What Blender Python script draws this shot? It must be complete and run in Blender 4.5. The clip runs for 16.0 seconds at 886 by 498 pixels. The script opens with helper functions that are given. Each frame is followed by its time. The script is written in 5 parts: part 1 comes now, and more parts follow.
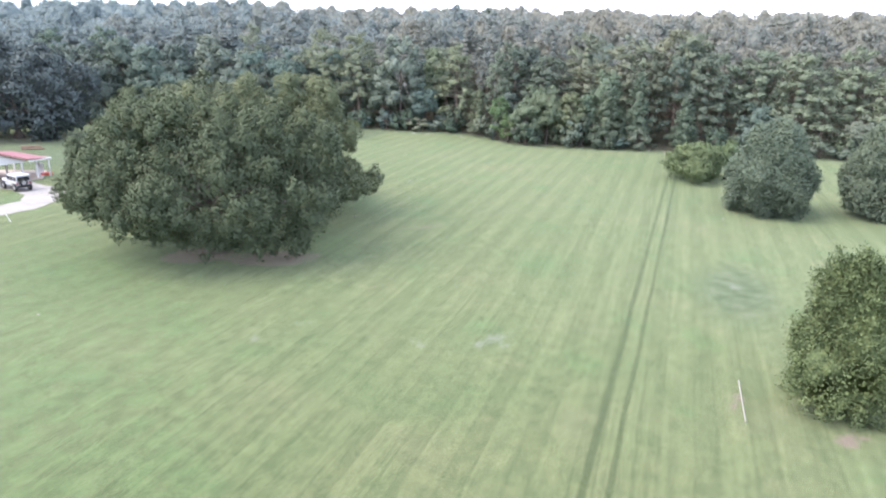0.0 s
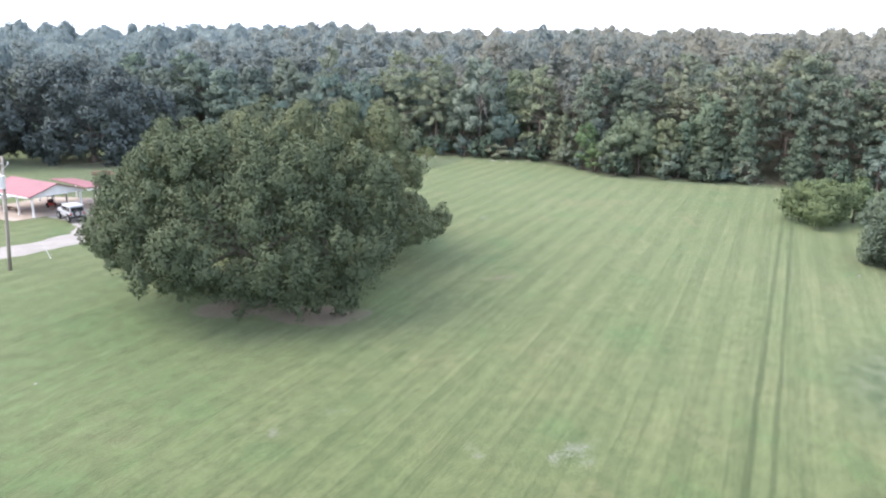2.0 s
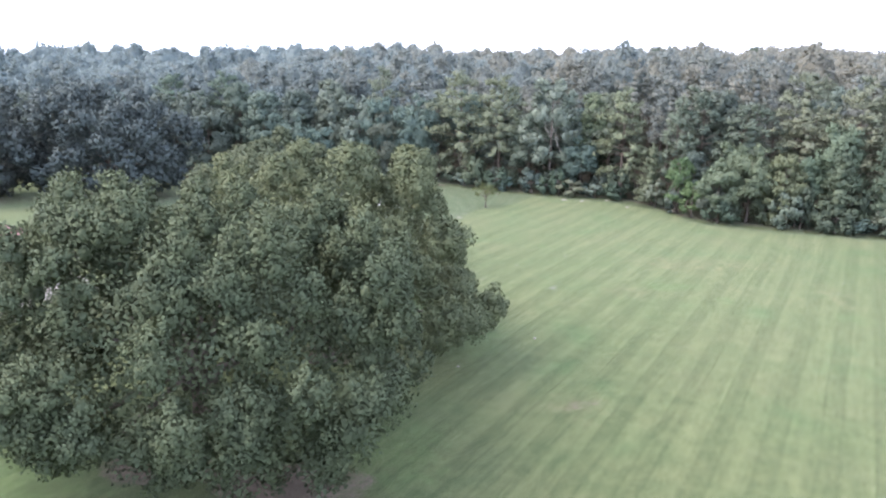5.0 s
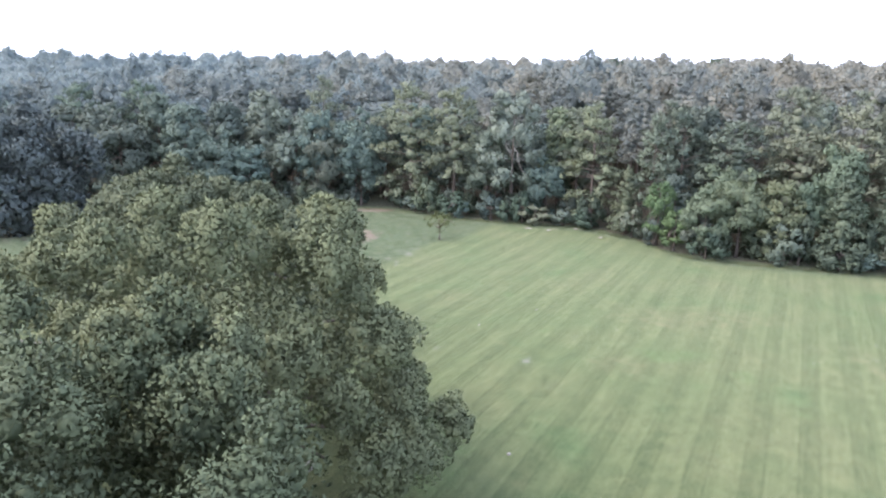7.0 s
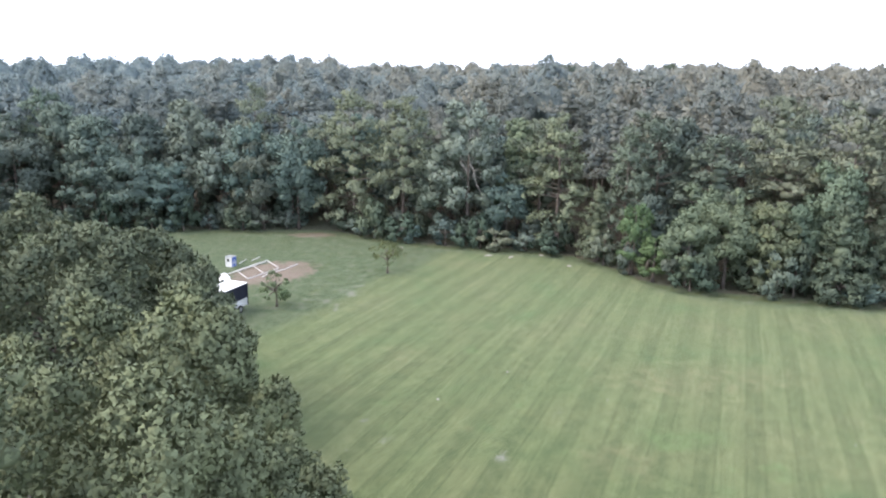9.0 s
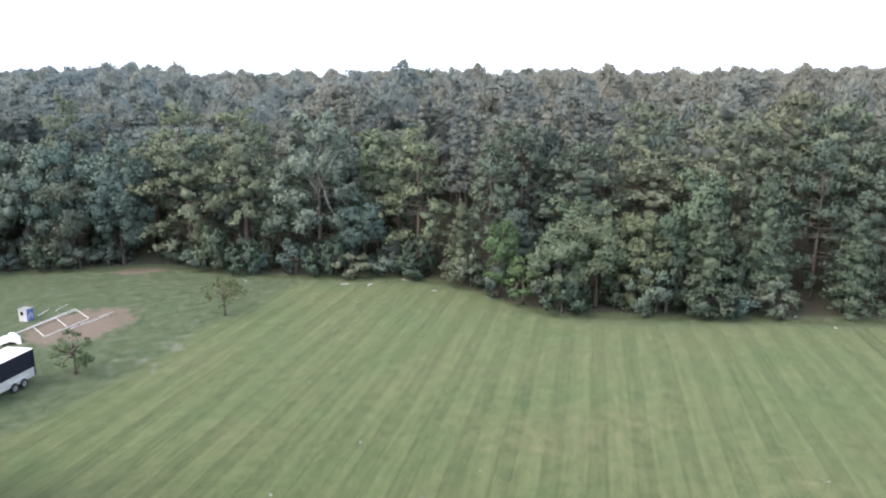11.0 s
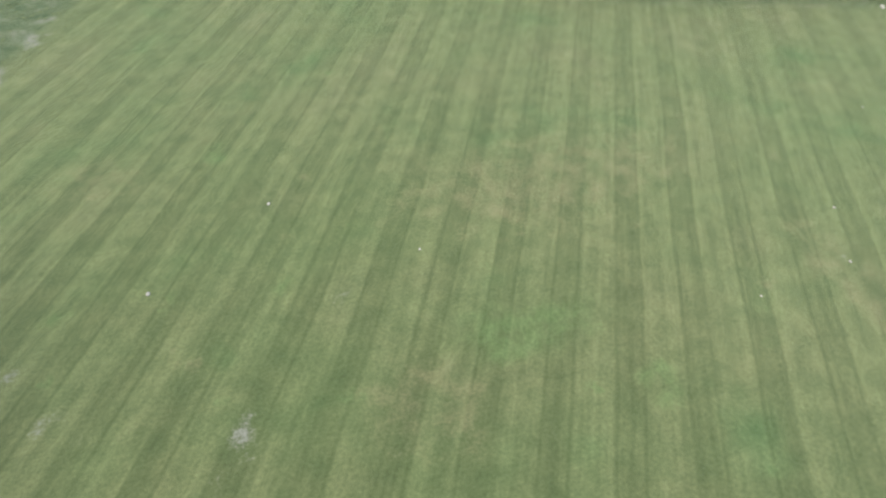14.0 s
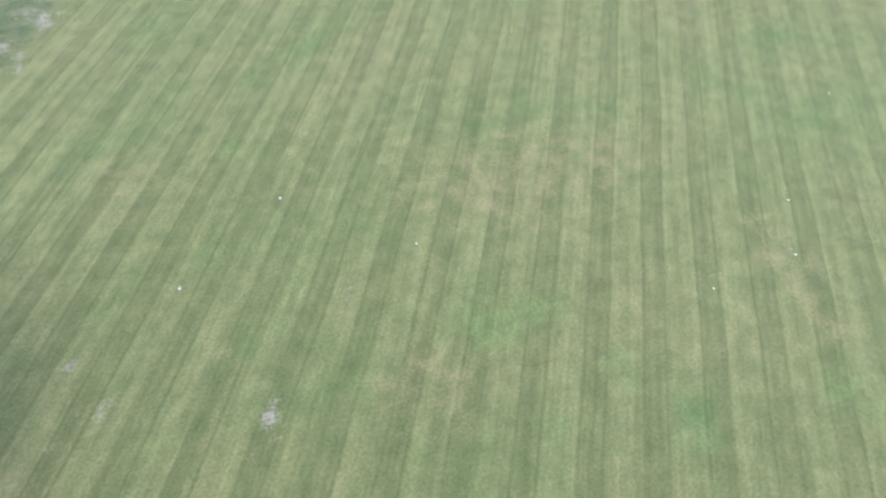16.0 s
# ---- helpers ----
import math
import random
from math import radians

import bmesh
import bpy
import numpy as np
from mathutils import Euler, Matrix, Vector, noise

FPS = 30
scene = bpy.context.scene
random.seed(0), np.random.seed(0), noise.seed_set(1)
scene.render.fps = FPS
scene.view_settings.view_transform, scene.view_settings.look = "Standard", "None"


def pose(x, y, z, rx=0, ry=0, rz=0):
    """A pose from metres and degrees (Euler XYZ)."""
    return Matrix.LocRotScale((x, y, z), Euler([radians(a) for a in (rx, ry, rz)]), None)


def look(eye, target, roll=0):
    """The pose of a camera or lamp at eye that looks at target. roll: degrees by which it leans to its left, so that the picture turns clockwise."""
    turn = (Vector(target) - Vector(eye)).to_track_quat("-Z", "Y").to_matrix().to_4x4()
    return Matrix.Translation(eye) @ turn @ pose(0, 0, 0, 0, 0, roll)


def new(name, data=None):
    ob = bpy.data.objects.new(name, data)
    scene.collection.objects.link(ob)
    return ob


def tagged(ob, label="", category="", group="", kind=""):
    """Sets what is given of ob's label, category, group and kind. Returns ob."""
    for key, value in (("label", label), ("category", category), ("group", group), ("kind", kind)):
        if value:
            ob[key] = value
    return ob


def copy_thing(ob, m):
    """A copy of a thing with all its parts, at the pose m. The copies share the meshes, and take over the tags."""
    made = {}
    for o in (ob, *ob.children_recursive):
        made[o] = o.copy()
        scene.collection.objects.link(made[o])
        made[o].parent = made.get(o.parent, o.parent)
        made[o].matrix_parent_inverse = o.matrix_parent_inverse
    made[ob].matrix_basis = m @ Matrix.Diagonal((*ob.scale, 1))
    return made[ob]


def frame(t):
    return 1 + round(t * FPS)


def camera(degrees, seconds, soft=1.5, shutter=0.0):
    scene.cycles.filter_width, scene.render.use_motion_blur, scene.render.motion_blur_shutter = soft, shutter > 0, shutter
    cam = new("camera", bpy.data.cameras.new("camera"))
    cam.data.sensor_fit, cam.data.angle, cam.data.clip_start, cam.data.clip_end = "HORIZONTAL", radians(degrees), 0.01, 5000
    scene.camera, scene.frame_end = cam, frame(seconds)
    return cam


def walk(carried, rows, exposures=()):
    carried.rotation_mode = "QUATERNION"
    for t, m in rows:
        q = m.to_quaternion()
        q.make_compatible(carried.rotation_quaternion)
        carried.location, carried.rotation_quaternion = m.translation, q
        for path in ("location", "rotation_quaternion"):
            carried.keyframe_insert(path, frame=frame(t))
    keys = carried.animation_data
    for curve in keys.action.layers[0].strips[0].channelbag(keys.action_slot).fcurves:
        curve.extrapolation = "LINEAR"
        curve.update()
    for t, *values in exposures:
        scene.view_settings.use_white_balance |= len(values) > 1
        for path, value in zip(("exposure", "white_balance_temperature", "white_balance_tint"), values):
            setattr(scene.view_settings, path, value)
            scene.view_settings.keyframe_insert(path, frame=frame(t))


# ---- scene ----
cam = camera(65.5, 16.0, soft=2.1)
PATH = [
    (0, (-3.693, -28.897, 17.327), (-3.299, -27.023, 16.752), 1.3),
    (0.5, (-3.02, -27.033, 17.416), (-2.621, -25.155, 16.854), 1.2),
    (1, (-2.443, -24.883, 17.488), (-2.035, -23.004, 16.939), 1.1),
    (1.5, (-1.87, -22.538, 17.544), (-1.467, -20.654, 17.009), 1.0),
    (2, (-1.27, -19.8, 17.533), (-1.108, -17.877, 17.008), 1.0),
    (2.5, (-0.586, -16.881, 17.506), (-0.516, -14.949, 16.994), 0.9),
    (3, (-0.078, -13.769, 17.568), (-0.119, -11.834, 17.067), 0.8),
    (3.2, (0.176, -12.451, 17.699), (0.117, -10.516, 17.197), 0.8),
    (5.5, (1.133, 2.619, 17.758), (1.113, 4.564, 17.294), 1.0),
    (6, (1.259, 6.143, 17.878), (1.247, 8.09, 17.42), 1.2),
    (6.5, (1.456, 9.886, 18.012), (1.469, 11.834, 17.559), 1.3),
    (7, (1.692, 13.514, 18.175), (1.793, 15.461, 17.729), 1.2),
    (7.5, (1.94, 16.813, 18.311), (2.091, 18.758, 17.871), 1.1),
    (8, (2.07, 19.765, 18.445), (2.235, 21.71, 18.009), 1.2),
    (8.5, (2.199, 22.422, 18.68), (2.386, 24.366, 18.247), 1.2),
    (9, (2.471, 25.191, 18.834), (2.715, 27.129, 18.403), 1.1),
    (9.5, (3.085, 27.423, 19.054), (3.451, 29.342, 18.625), 0.7),
    (10, (3.909, 29.335, 19.109), (4.499, 31.198, 18.685), -0.1),
    (10.2, (4.302, 30.105, 19.124), (4.899, 31.969, 18.713), 0.0),
    (12.3, (8.87, 38.618, 19.443), (9.486, 40.475, 19.028), -0.1),
    (12.5, (9.26, 39.539, 19.381), (9.872, 41.377, 18.883), 0.0),
    (13, (10.346, 41.768, 19.451), (10.932, 43.41, 18.471), 1.1),
    (13.5, (11.117, 43.621, 19.721), (11.635, 44.992, 18.359), 1.4),
    (14, (11.605, 44.475, 19.845), (12.129, 45.843, 18.483), 1.4),
    (14.5, (11.715, 44.683, 20.493), (12.243, 46.05, 19.132), 1.6),
    (15, (11.774, 44.763, 22.048), (12.302, 46.129, 20.686), 1.6),
    (15.5, (11.729, 44.691, 23.639), (12.248, 46.021, 22.239), 1.7),
    (16, (11.709, 44.638, 25.268), (12.178, 45.82, 23.724), 1.9),
]
# seconds, stops, kelvin, tint
EXPOSURES = [(0.0, 1.58, 6330, 14), (1.5, 1.45, 6420, 13), (3.0, 1.34, 6470, 11), (5.5, 1.50, 6280, 17), (7.5, 1.36, 6280, 17), (9.0, 1.18, 6450, 12), (10.0, 1.00, 6580, 10), (12.5, 0.88, 6540, 11), (13.0, 0.80, 6850, 3), (14.0, 1.00, 6850, 3), (15.0, 1.27, 6450, 10), (16.0, 1.40, 6250, 16)]
walk(cam, [(t, look(eye, target, roll)) for t, eye, target, roll in PATH], EXPOSURES)

# ---- light: a bright, thin overcast with a wide, weak sun ----
world = bpy.data.worlds.new("overcast")
scene.world = world
world.use_nodes = True
wn, wl = world.node_tree.nodes, world.node_tree.links
sky = wn.new("ShaderNodeTexSky")
sky.sky_type, sky.sun_disc = "NISHITA", False
sky.sun_elevation, sky.sun_rotation = radians(51), radians(277)
sky.air_density, sky.dust_density, sky.ozone_density = 1.0, 4.0, 1.0
veil = wn.new("ShaderNodeMix")
veil.data_type = "RGBA"
veil.inputs["Factor"].default_value = 0.86
wl.new(sky.outputs["Color"], veil.inputs["A"])
toward = wn.new("ShaderNodeTexCoord")
upward = wn.new("ShaderNodeSeparateXYZ")
wl.new(toward.outputs["Generated"], upward.inputs[0])
cloud = wn.new("ShaderNodeMix")
cloud.data_type = "RGBA"
wl.new(upward.outputs["Z"], cloud.inputs["Factor"])
cloud.inputs["A"].default_value = (10.0, 11.15, 13.5, 1)
cloud.inputs["B"].default_value = (6.9, 7.7, 9.4, 1)
wl.new(cloud.outputs["Result"], veil.inputs["B"])
wn["Background"].inputs["Strength"].default_value = 0.12
wl.new(veil.outputs["Result"], wn["Background"].inputs["Color"])
sun_data = bpy.data.lights.new("sun", "SUN")
sun_data.energy, sun_data.angle, sun_data.color = 2.3, radians(40), (1.0, 0.89, 0.77)
sun = new("sun", sun_data)
sun.matrix_world = look((0, 0, 60), (34, 4, 18))

# ---- helpers of this scene ----
rng = np.random.default_rng(7)


def unit(v):
    return v / np.maximum(np.linalg.norm(v, axis=-1, keepdims=True), 1e-9)


def link(name, me, material, parent=None, label=""):
    me.materials.append(material)
    ob = new(name, me)
    if parent is not None:
        ob.parent = parent
    if label:
        ob["label"] = label
    return ob


def part(name, bm, material, parent=None, label="", smooth=False):
    """Links a bmesh as one mesh object under a thing or a part."""
    me = bpy.data.meshes.new(name)
    bm.normal_update()
    bm.to_mesh(me)
    bm.free()
    if smooth:
        me.polygons.foreach_set("use_smooth", [True] * len(me.polygons))
    return link(name, me, material, parent, label)


def thing(name, at, turn, label, category, group="", kind=""):
    ob = new(name)
    ob.empty_display_size = 0.3
    ob.matrix_basis = pose(*at, 0, 0, turn)
    return tagged(ob, label, category, group, kind)


def leafage(name, rows, tone=None):
    """A mesh of loose three-cornered leaves from 3 n rows of place and normal."""
    me = bpy.data.meshes.new(name)
    n = len(rows) // 3
    me.vertices.add(3 * n)
    me.vertices.foreach_set("co", np.ascontiguousarray(rows[:, :3], dtype=np.float32).ravel())
    me.loops.add(3 * n)
    me.loops.foreach_set("vertex_index", np.arange(3 * n, dtype=np.int32))
    me.polygons.add(n)
    me.polygons.foreach_set("loop_start", np.arange(0, 3 * n, 3, dtype=np.int32))
    me.polygons.foreach_set("use_smooth", np.ones(n, dtype=bool))
    if tone is not None:
        me.attributes.new("tone", "FLOAT", "POINT").data.foreach_set("value", np.repeat(tone, 3).astype(np.float32))
    me.update(calc_edges=True)
    me.normals_split_custom_set_from_vertices(rows[:, 3:])
    return me


def leaves(c, n, length, width, along=None, round_off=None, even=0.92):
    """Rows of pointed leaves at c with normals n; round_off: the softer normal of the tuft that a leaf belongs to."""
    count = len(c)
    n = unit(n)
    t = along if along is not None else rng.normal(size=(count, 3))
    t = unit(t - (t * n).sum(-1, keepdims=True) * n)
    b = np.cross(n, t)
    ln = (length * rng.uniform(0.65, 1.3, count))[:, None]
    wd = (width * rng.uniform(0.7, 1.25, count))[:, None]
    v = np.stack([c - t * ln * 0.4 + b * wd / 2, c - t * ln * 0.4 - b * wd / 2, c + t * ln * 0.6], 1)
    shade = n if round_off is None else unit(even * unit(round_off) + (1 - even) * n)
    return np.concatenate([v.reshape(-1, 3), np.repeat(shade, 3, 0)], 1)


def sphere_dirs(count, low=-1.0):
    k = np.arange(count) + 0.5
    z = 1 - (1 - low) * k / count
    a = k * 2.399963
    r = np.sqrt(np.maximum(0, 1 - z * z))
    return np.stack([r * np.cos(a), r * np.sin(a), z], -1)


def lobed(d, seed, scale, amount):
    """A bumpy radius over directions d."""
    return np.array([1 + amount * noise.noise(Vector(v) * scale + Vector((seed, seed * 1.7, 0))) for v in d])


def waves(p, seed, length):
    """A smooth bumpy field over places p, about -1 to 1, with bumps of that length."""
    r = np.random.default_rng(int(seed * 10) + 1)
    k = unit(r.normal(size=(7, 3))) * (2 * math.pi / length) * r.uniform(0.7, 1.35, (7, 1))
    return np.sin(p @ k.T + r.uniform(0, 6.28, 7)).sum(-1) / 3.0


def ball_faces(level):
    """Unit places and faces of an even ball."""
    bm = bmesh.new()
    bmesh.ops.create_icosphere(bm, subdivisions=level, radius=1)
    v = np.array([p.co for p in bm.verts])
    f = np.array([[p.index for p in q.verts] for q in bm.faces])
    bm.free()
    return v, f


BALLS = {level: ball_faces(level) for level in (1, 2, 3)}


def tube(bm, points, radii, sides=7):
    """A bent, tapered limb through the points."""
    rings = []
    for k, (p, r) in enumerate(zip(points, radii)):
        a = points[min(k + 1, len(points) - 1)] - points[max(k - 1, 0)]
        q = Vector(a).to_track_quat("Z", "Y")
        rings.append([bm.verts.new(Vector(p) + q @ Vector((r * math.cos(s), r * math.sin(s), 0)))
                      for s in (2 * math.pi * i / sides for i in range(sides))])
    for lower, upper in zip(rings, rings[1:]):
        for i in range(sides):
            bm.faces.new((lower[i], lower[(i + 1) % sides], upper[(i + 1) % sides], upper[i]))
    bm.faces.new(rings[-1])
    bm.faces.new(rings[0][::-1])


def box(bm, x, y, z, sx, sy, sz, bevel=0.0):
    """A box with its centre at x, y and its foot at z."""
    made = bmesh.ops.create_cube(bm, size=1, matrix=Matrix.Translation((x, y, z + sz / 2)) @ Matrix.Diagonal((sx, sy, sz, 1)))
    if bevel:
        edges = list({e for v in made["verts"] for e in v.link_edges})
        bmesh.ops.bevel(bm, geom=edges, offset=bevel, segments=2, affect="EDGES", profile=0.5)


def solid(*boxes, bevel=0.0):
    bm = bmesh.new()
    for b in boxes:
        box(bm, *b, bevel=bevel)
    return bm


def drum(bm, m, r, depth, sides=20, r2=None):
    bmesh.ops.create_cone(bm, cap_ends=True, segments=sides, radius1=r, radius2=r if r2 is None else r2, depth=depth, matrix=m)


def slab(points, thick):
    """A sheet through the points with a thickness downwards."""
    bm = bmesh.new()
    top = [bm.verts.new(p) for p in points]
    low = [bm.verts.new((p[0], p[1], p[2] - thick)) for p in points]
    bm.faces.new(top)
    bm.faces.new(low[::-1])
    for i in range(len(top)):
        j = (i + 1) % len(top)
        bm.faces.new((top[j], top[i], low[i], low[j]))
    bmesh.ops.recalc_face_normals(bm, faces=bm.faces)
    return bm


# ---- materials ----
def material(name, colour, rough=0.7, metal=0.0, spec=0.4):
    m = bpy.data.materials.new(name)
    m.use_nodes = True
    p = m.node_tree.nodes["Principled BSDF"]
    p.inputs["Base Color"].default_value = (*colour, 1)
    p.inputs["Roughness"].default_value = rough
    p.inputs["Metallic"].default_value = metal
    p.inputs["Specular IOR Level"].default_value = spec
    return m


def node(m, kind, **values):
    n = m.node_tree.nodes.new(kind)
    for key, value in values.items():
        n.inputs[key.replace("_", " ")].default_value = value
    return n


def ramp(m, source, *stops):
    r = m.node_tree.nodes.new("ShaderNodeValToRGB")
    e = r.color_ramp.elements
    while len(e) < len(stops):
        e.new(0.5)
    for el, (at, c) in zip(e, stops):
        el.position, el.color = at, (*c, 1)
    m.node_tree.links.new(source, r.inputs["Fac"])
    return r.outputs["Color"]


def mixed(m, factor, a, b, how="MIX"):
    n = m.node_tree.nodes.new("ShaderNodeMix")
    n.data_type, n.blend_type = "RGBA", how
    for key, value in (("Factor", factor), ("A", a), ("B", b)):
        sock = n.inputs[0] if key == "Factor" else n.inputs[6 if key == "A" else 7]
        if isinstance(value, (int, float)):
            sock.default_value = value
        elif isinstance(value, tuple):
            sock.default_value = (*value, 1)
        else:
            m.node_tree.links.new(value, sock)
    return n.outputs[2]


def math_node(m, op, a, b=None, c=None):
    n = m.node_tree.nodes.new("ShaderNodeMath")
    n.operation = op
    for sock, value in zip(n.inputs, (a, b, c)):
        if value is None:
            continue
        if isinstance(value, (int, float)):
            sock.default_value = value
        else:
            m.node_tree.links.new(value, sock)
    return n.outputs[0]


def smooth_step(m, x, lo, hi):
    n = m.node_tree.nodes.new("ShaderNodeMapRange")
    n.interpolation_type = "SMOOTHSTEP"
    m.node_tree.links.new(x, n.inputs[0])
    n.inputs[1].default_value, n.inputs[2].default_value = lo, hi
    return n.outputs[0]


def position(m):
    return m.node_tree.nodes.new("ShaderNodeNewGeometry").outputs["Position"]


def noise_of(m, where, scale, detail=4.0, rough=0.55):
    n = node(m, "ShaderNodeTexNoise", Scale=scale, Detail=detail, Roughness=rough)
    m.node_tree.links.new(where, n.inputs["Vector"])
    return n.outputs["Fac"]


def bump(m, height, strength, distance):
    b = node(m, "ShaderNodeBump", Strength=strength, Distance=distance)
    m.node_tree.links.new(height, b.inputs["Height"])
    m.node_tree.links.new(b.outputs["Normal"], m.node_tree.nodes["Principled BSDF"].inputs["Normal"])


def base(m, colour):
    m.node_tree.links.new(colour, m.node_tree.nodes["Principled BSDF"].inputs["Base Color"])


def worn(name, dark, light, rough, scale, metal=0.0, fine=40.0, relief=0.15, distance=0.01):
    """A surface with stains at one scale, grain at another, and a fine relief."""
    m = material(name, light, rough, metal)
    obj = m.node_tree.nodes.new("ShaderNodeTexCoord").outputs["Object"]
    big = noise_of(m, obj, scale)
    small = noise_of(m, obj, fine, 3.0)
    c = ramp(m, big, (0.3, dark), (0.68, light))
    c = mixed(m, 0.25, c, ramp(m, small, (0.3, tuple(v * 0.6 for v in light)), (0.7, tuple(min(1, v * 1.25) for v in light))))
    base(m, c)
    bump(m, small, relief, distance)
    return m


def foliage(name, mid, toned=False, clear=0.22, apart=0.8, lively=0.5, grain=2.4):
    """Leaves: each its own tint, trees of one kind a little apart."""
    m = material(name, mid, 0.6, 0, 0.12)
    nt = m.node_tree
    geo = nt.nodes.new("ShaderNodeNewGeometry")
    if toned:
        tone = nt.nodes.new("ShaderNodeAttribute")
        tone.attribute_name = "tone"
        tree = tone.outputs["Fac"]
    else:
        tree = nt.nodes.new("ShaderNodeObjectInfo").outputs["Random"]
    patch = noise_of(m, geo.outputs["Position"], 0.7, 4.0, 0.6)
    leaf = ramp(m, geo.outputs["Random Per Island"], (0.0, tuple(v * (1 - 0.16 * lively) for v in mid)), (0.5, mid),
                (1.0, (mid[0] * (1 + 0.26 * lively), mid[1] * (1 + 0.20 * lively), mid[2] * (1 + 0.10 * lively))))
    shift = mixed(m, tree, (1 - 0.20 * apart, 1 - 0.04 * apart, 1 + 0.08 * apart), (1 + 0.22 * apart, 1 + 0.03 * apart, 1 - 0.14 * apart))
    c = mixed(m, 1.0, leaf, shift, "MULTIPLY")
    c = mixed(m, 1.0, c, ramp(m, patch, (0.3, (0.82, 0.85, 0.88)), (0.7, (1.18, 1.14, 1.06))), "MULTIPLY")
    tuft = noise_of(m, geo.outputs["Position"], grain, 5.0, 0.65)
    c = mixed(m, 1.0, c, ramp(m, tuft, (0.30, (0.78, 0.80, 0.83)), (0.70, (1.22, 1.19, 1.14))), "MULTIPLY")
    if not toned:
        c = mixed(m, 1.0, c, nt.nodes.new("ShaderNodeObjectInfo").outputs["Color"], "MULTIPLY")
    base(m, c)
    through_leaf = nt.nodes.new("ShaderNodeBsdfTranslucent")
    nt.links.new(c, through_leaf.inputs["Color"])
    mix = nt.nodes.new("ShaderNodeMixShader")
    mix.inputs[0].default_value = clear
    nt.links.new(nt.nodes["Principled BSDF"].outputs[0], mix.inputs[1])
    nt.links.new(through_leaf.outputs[0], mix.inputs[2])
    nt.links.new(mix.outputs[0], nt.nodes["Material Output"].inputs["Surface"])
    return m


OAK_A = foliage("oak_leaf_deep", (0.089, 0.115, 0.072), apart=0.0, lively=0.35, grain=4.5, clear=0.13)
OAK_B = foliage("oak_leaf_pale", (0.136, 0.163, 0.098), apart=0.0, lively=0.35, grain=4.5, clear=0.13)
OAK_C = foliage("oak_leaf_dark", (0.108, 0.133, 0.090), apart=0.0, grain=4.5)
PINE = foliage("pine_needle", (0.174, 0.217, 0.171), apart=0.28)
HARD = foliage("broad_leaf", (0.171, 0.212, 0.183), apart=0.55)
YOUNG_PINE = foliage("young_pine_needle", (0.143, 0.175, 0.131), apart=0.3)
DARK = foliage("dark_oak_leaf", (0.107, 0.133, 0.136), apart=0.3, clear=0.25)
BRIGHT = foliage("bright_leaf", (0.132, 0.192, 0.098))
SHRUB = foliage("shrub_leaf", (0.110, 0.144, 0.108), apart=0.1)
FRESH = foliage("bush_leaf", (0.134, 0.176, 0.095), apart=0.3)
HOLLY = foliage("holly_leaf", (0.103, 0.142, 0.072), lively=0.9)
# paler, bluer and more translucent: distance haze put into the leaf colour
WOODS = foliage("hazed_woods_leaf", (0.224, 0.256, 0.251), toned=True, apart=0.6, clear=0.5, lively=0.2)
WEED = foliage("weed_leaf", (0.108, 0.136, 0.068))
BARK = worn("bark", (0.060, 0.048, 0.040), (0.170, 0.145, 0.125), 0.9, 3.0, fine=25.0, relief=0.6, distance=0.03)
PINE_BARK = worn("pine_bark", (0.062, 0.050, 0.042), (0.145, 0.118, 0.100), 0.9, 3.0, fine=25.0, relief=0.5, distance=0.03)
SNAG = worn("dead_wood", (0.24, 0.22, 0.21), (0.40, 0.38, 0.36), 0.85, 2.0)
POLE = worn("weathered_pole", (0.15, 0.13, 0.11), (0.30, 0.27, 0.24), 0.85, 1.5)
ROOF = worn("red_metal_roof", (0.17, 0.062, 0.074), (0.24, 0.094, 0.108), 0.5, 0.7)
WHITE = worn("white_paint", (0.50, 0.50, 0.50), (0.64, 0.64, 0.64), 0.5, 1.2)
LUMBER = worn("white_board", (0.55, 0.54, 0.52), (0.70, 0.69, 0.67), 0.65, 2.5)
CONCRETE = worn("concrete", (0.22, 0.18, 0.15), (0.34, 0.29, 0.25), 0.85, 0.5)
BLACK = worn("black_panel", (0.006, 0.008, 0.020), (0.010, 0.012, 0.030), 0.5, 1.0)
SILVER = worn("aluminium_sheet", (0.50, 0.51, 0.53), (0.66, 0.67, 0.69), 0.4, 1.5, metal=0.35)
RUBBER = worn("rubber", (0.018, 0.018, 0.018), (0.035, 0.035, 0.036), 0.8, 6.0)
GLASS = material("dark_glass", (0.015, 0.018, 0.022), 0.08, 0, 0.6)
STEEL = worn("grey_steel", (0.30, 0.31, 0.32), (0.46, 0.47, 0.48), 0.4, 3.0, metal=0.6)
CARPAINT = worn("white_car_paint", (0.34, 0.35, 0.38), (0.42, 0.43, 0.46), 0.25, 1.0, relief=0.0)
RED = worn("red_plastic", (0.45, 0.05, 0.04), (0.62, 0.08, 0.06), 0.45, 2.0)
BLUE = worn("blue_sheet", (0.05, 0.09, 0.28), (0.10, 0.16, 0.42), 0.6, 2.0)
TARP = worn("white_tarp", (0.80, 0.80, 0.80), (0.90, 0.90, 0.90), 0.55, 0.8)
ROCK = worn("pale_rock", (0.20, 0.19, 0.165), (0.34, 0.32, 0.29), 0.9, 3.0, relief=0.5, distance=0.03)
BROWN = worn("brown_wood", (0.09, 0.06, 0.045), (0.20, 0.14, 0.10), 0.8, 2.0)
COPING = worn("pool_coping", (0.30, 0.29, 0.28), (0.42, 0.41, 0.40), 0.8, 1.0)
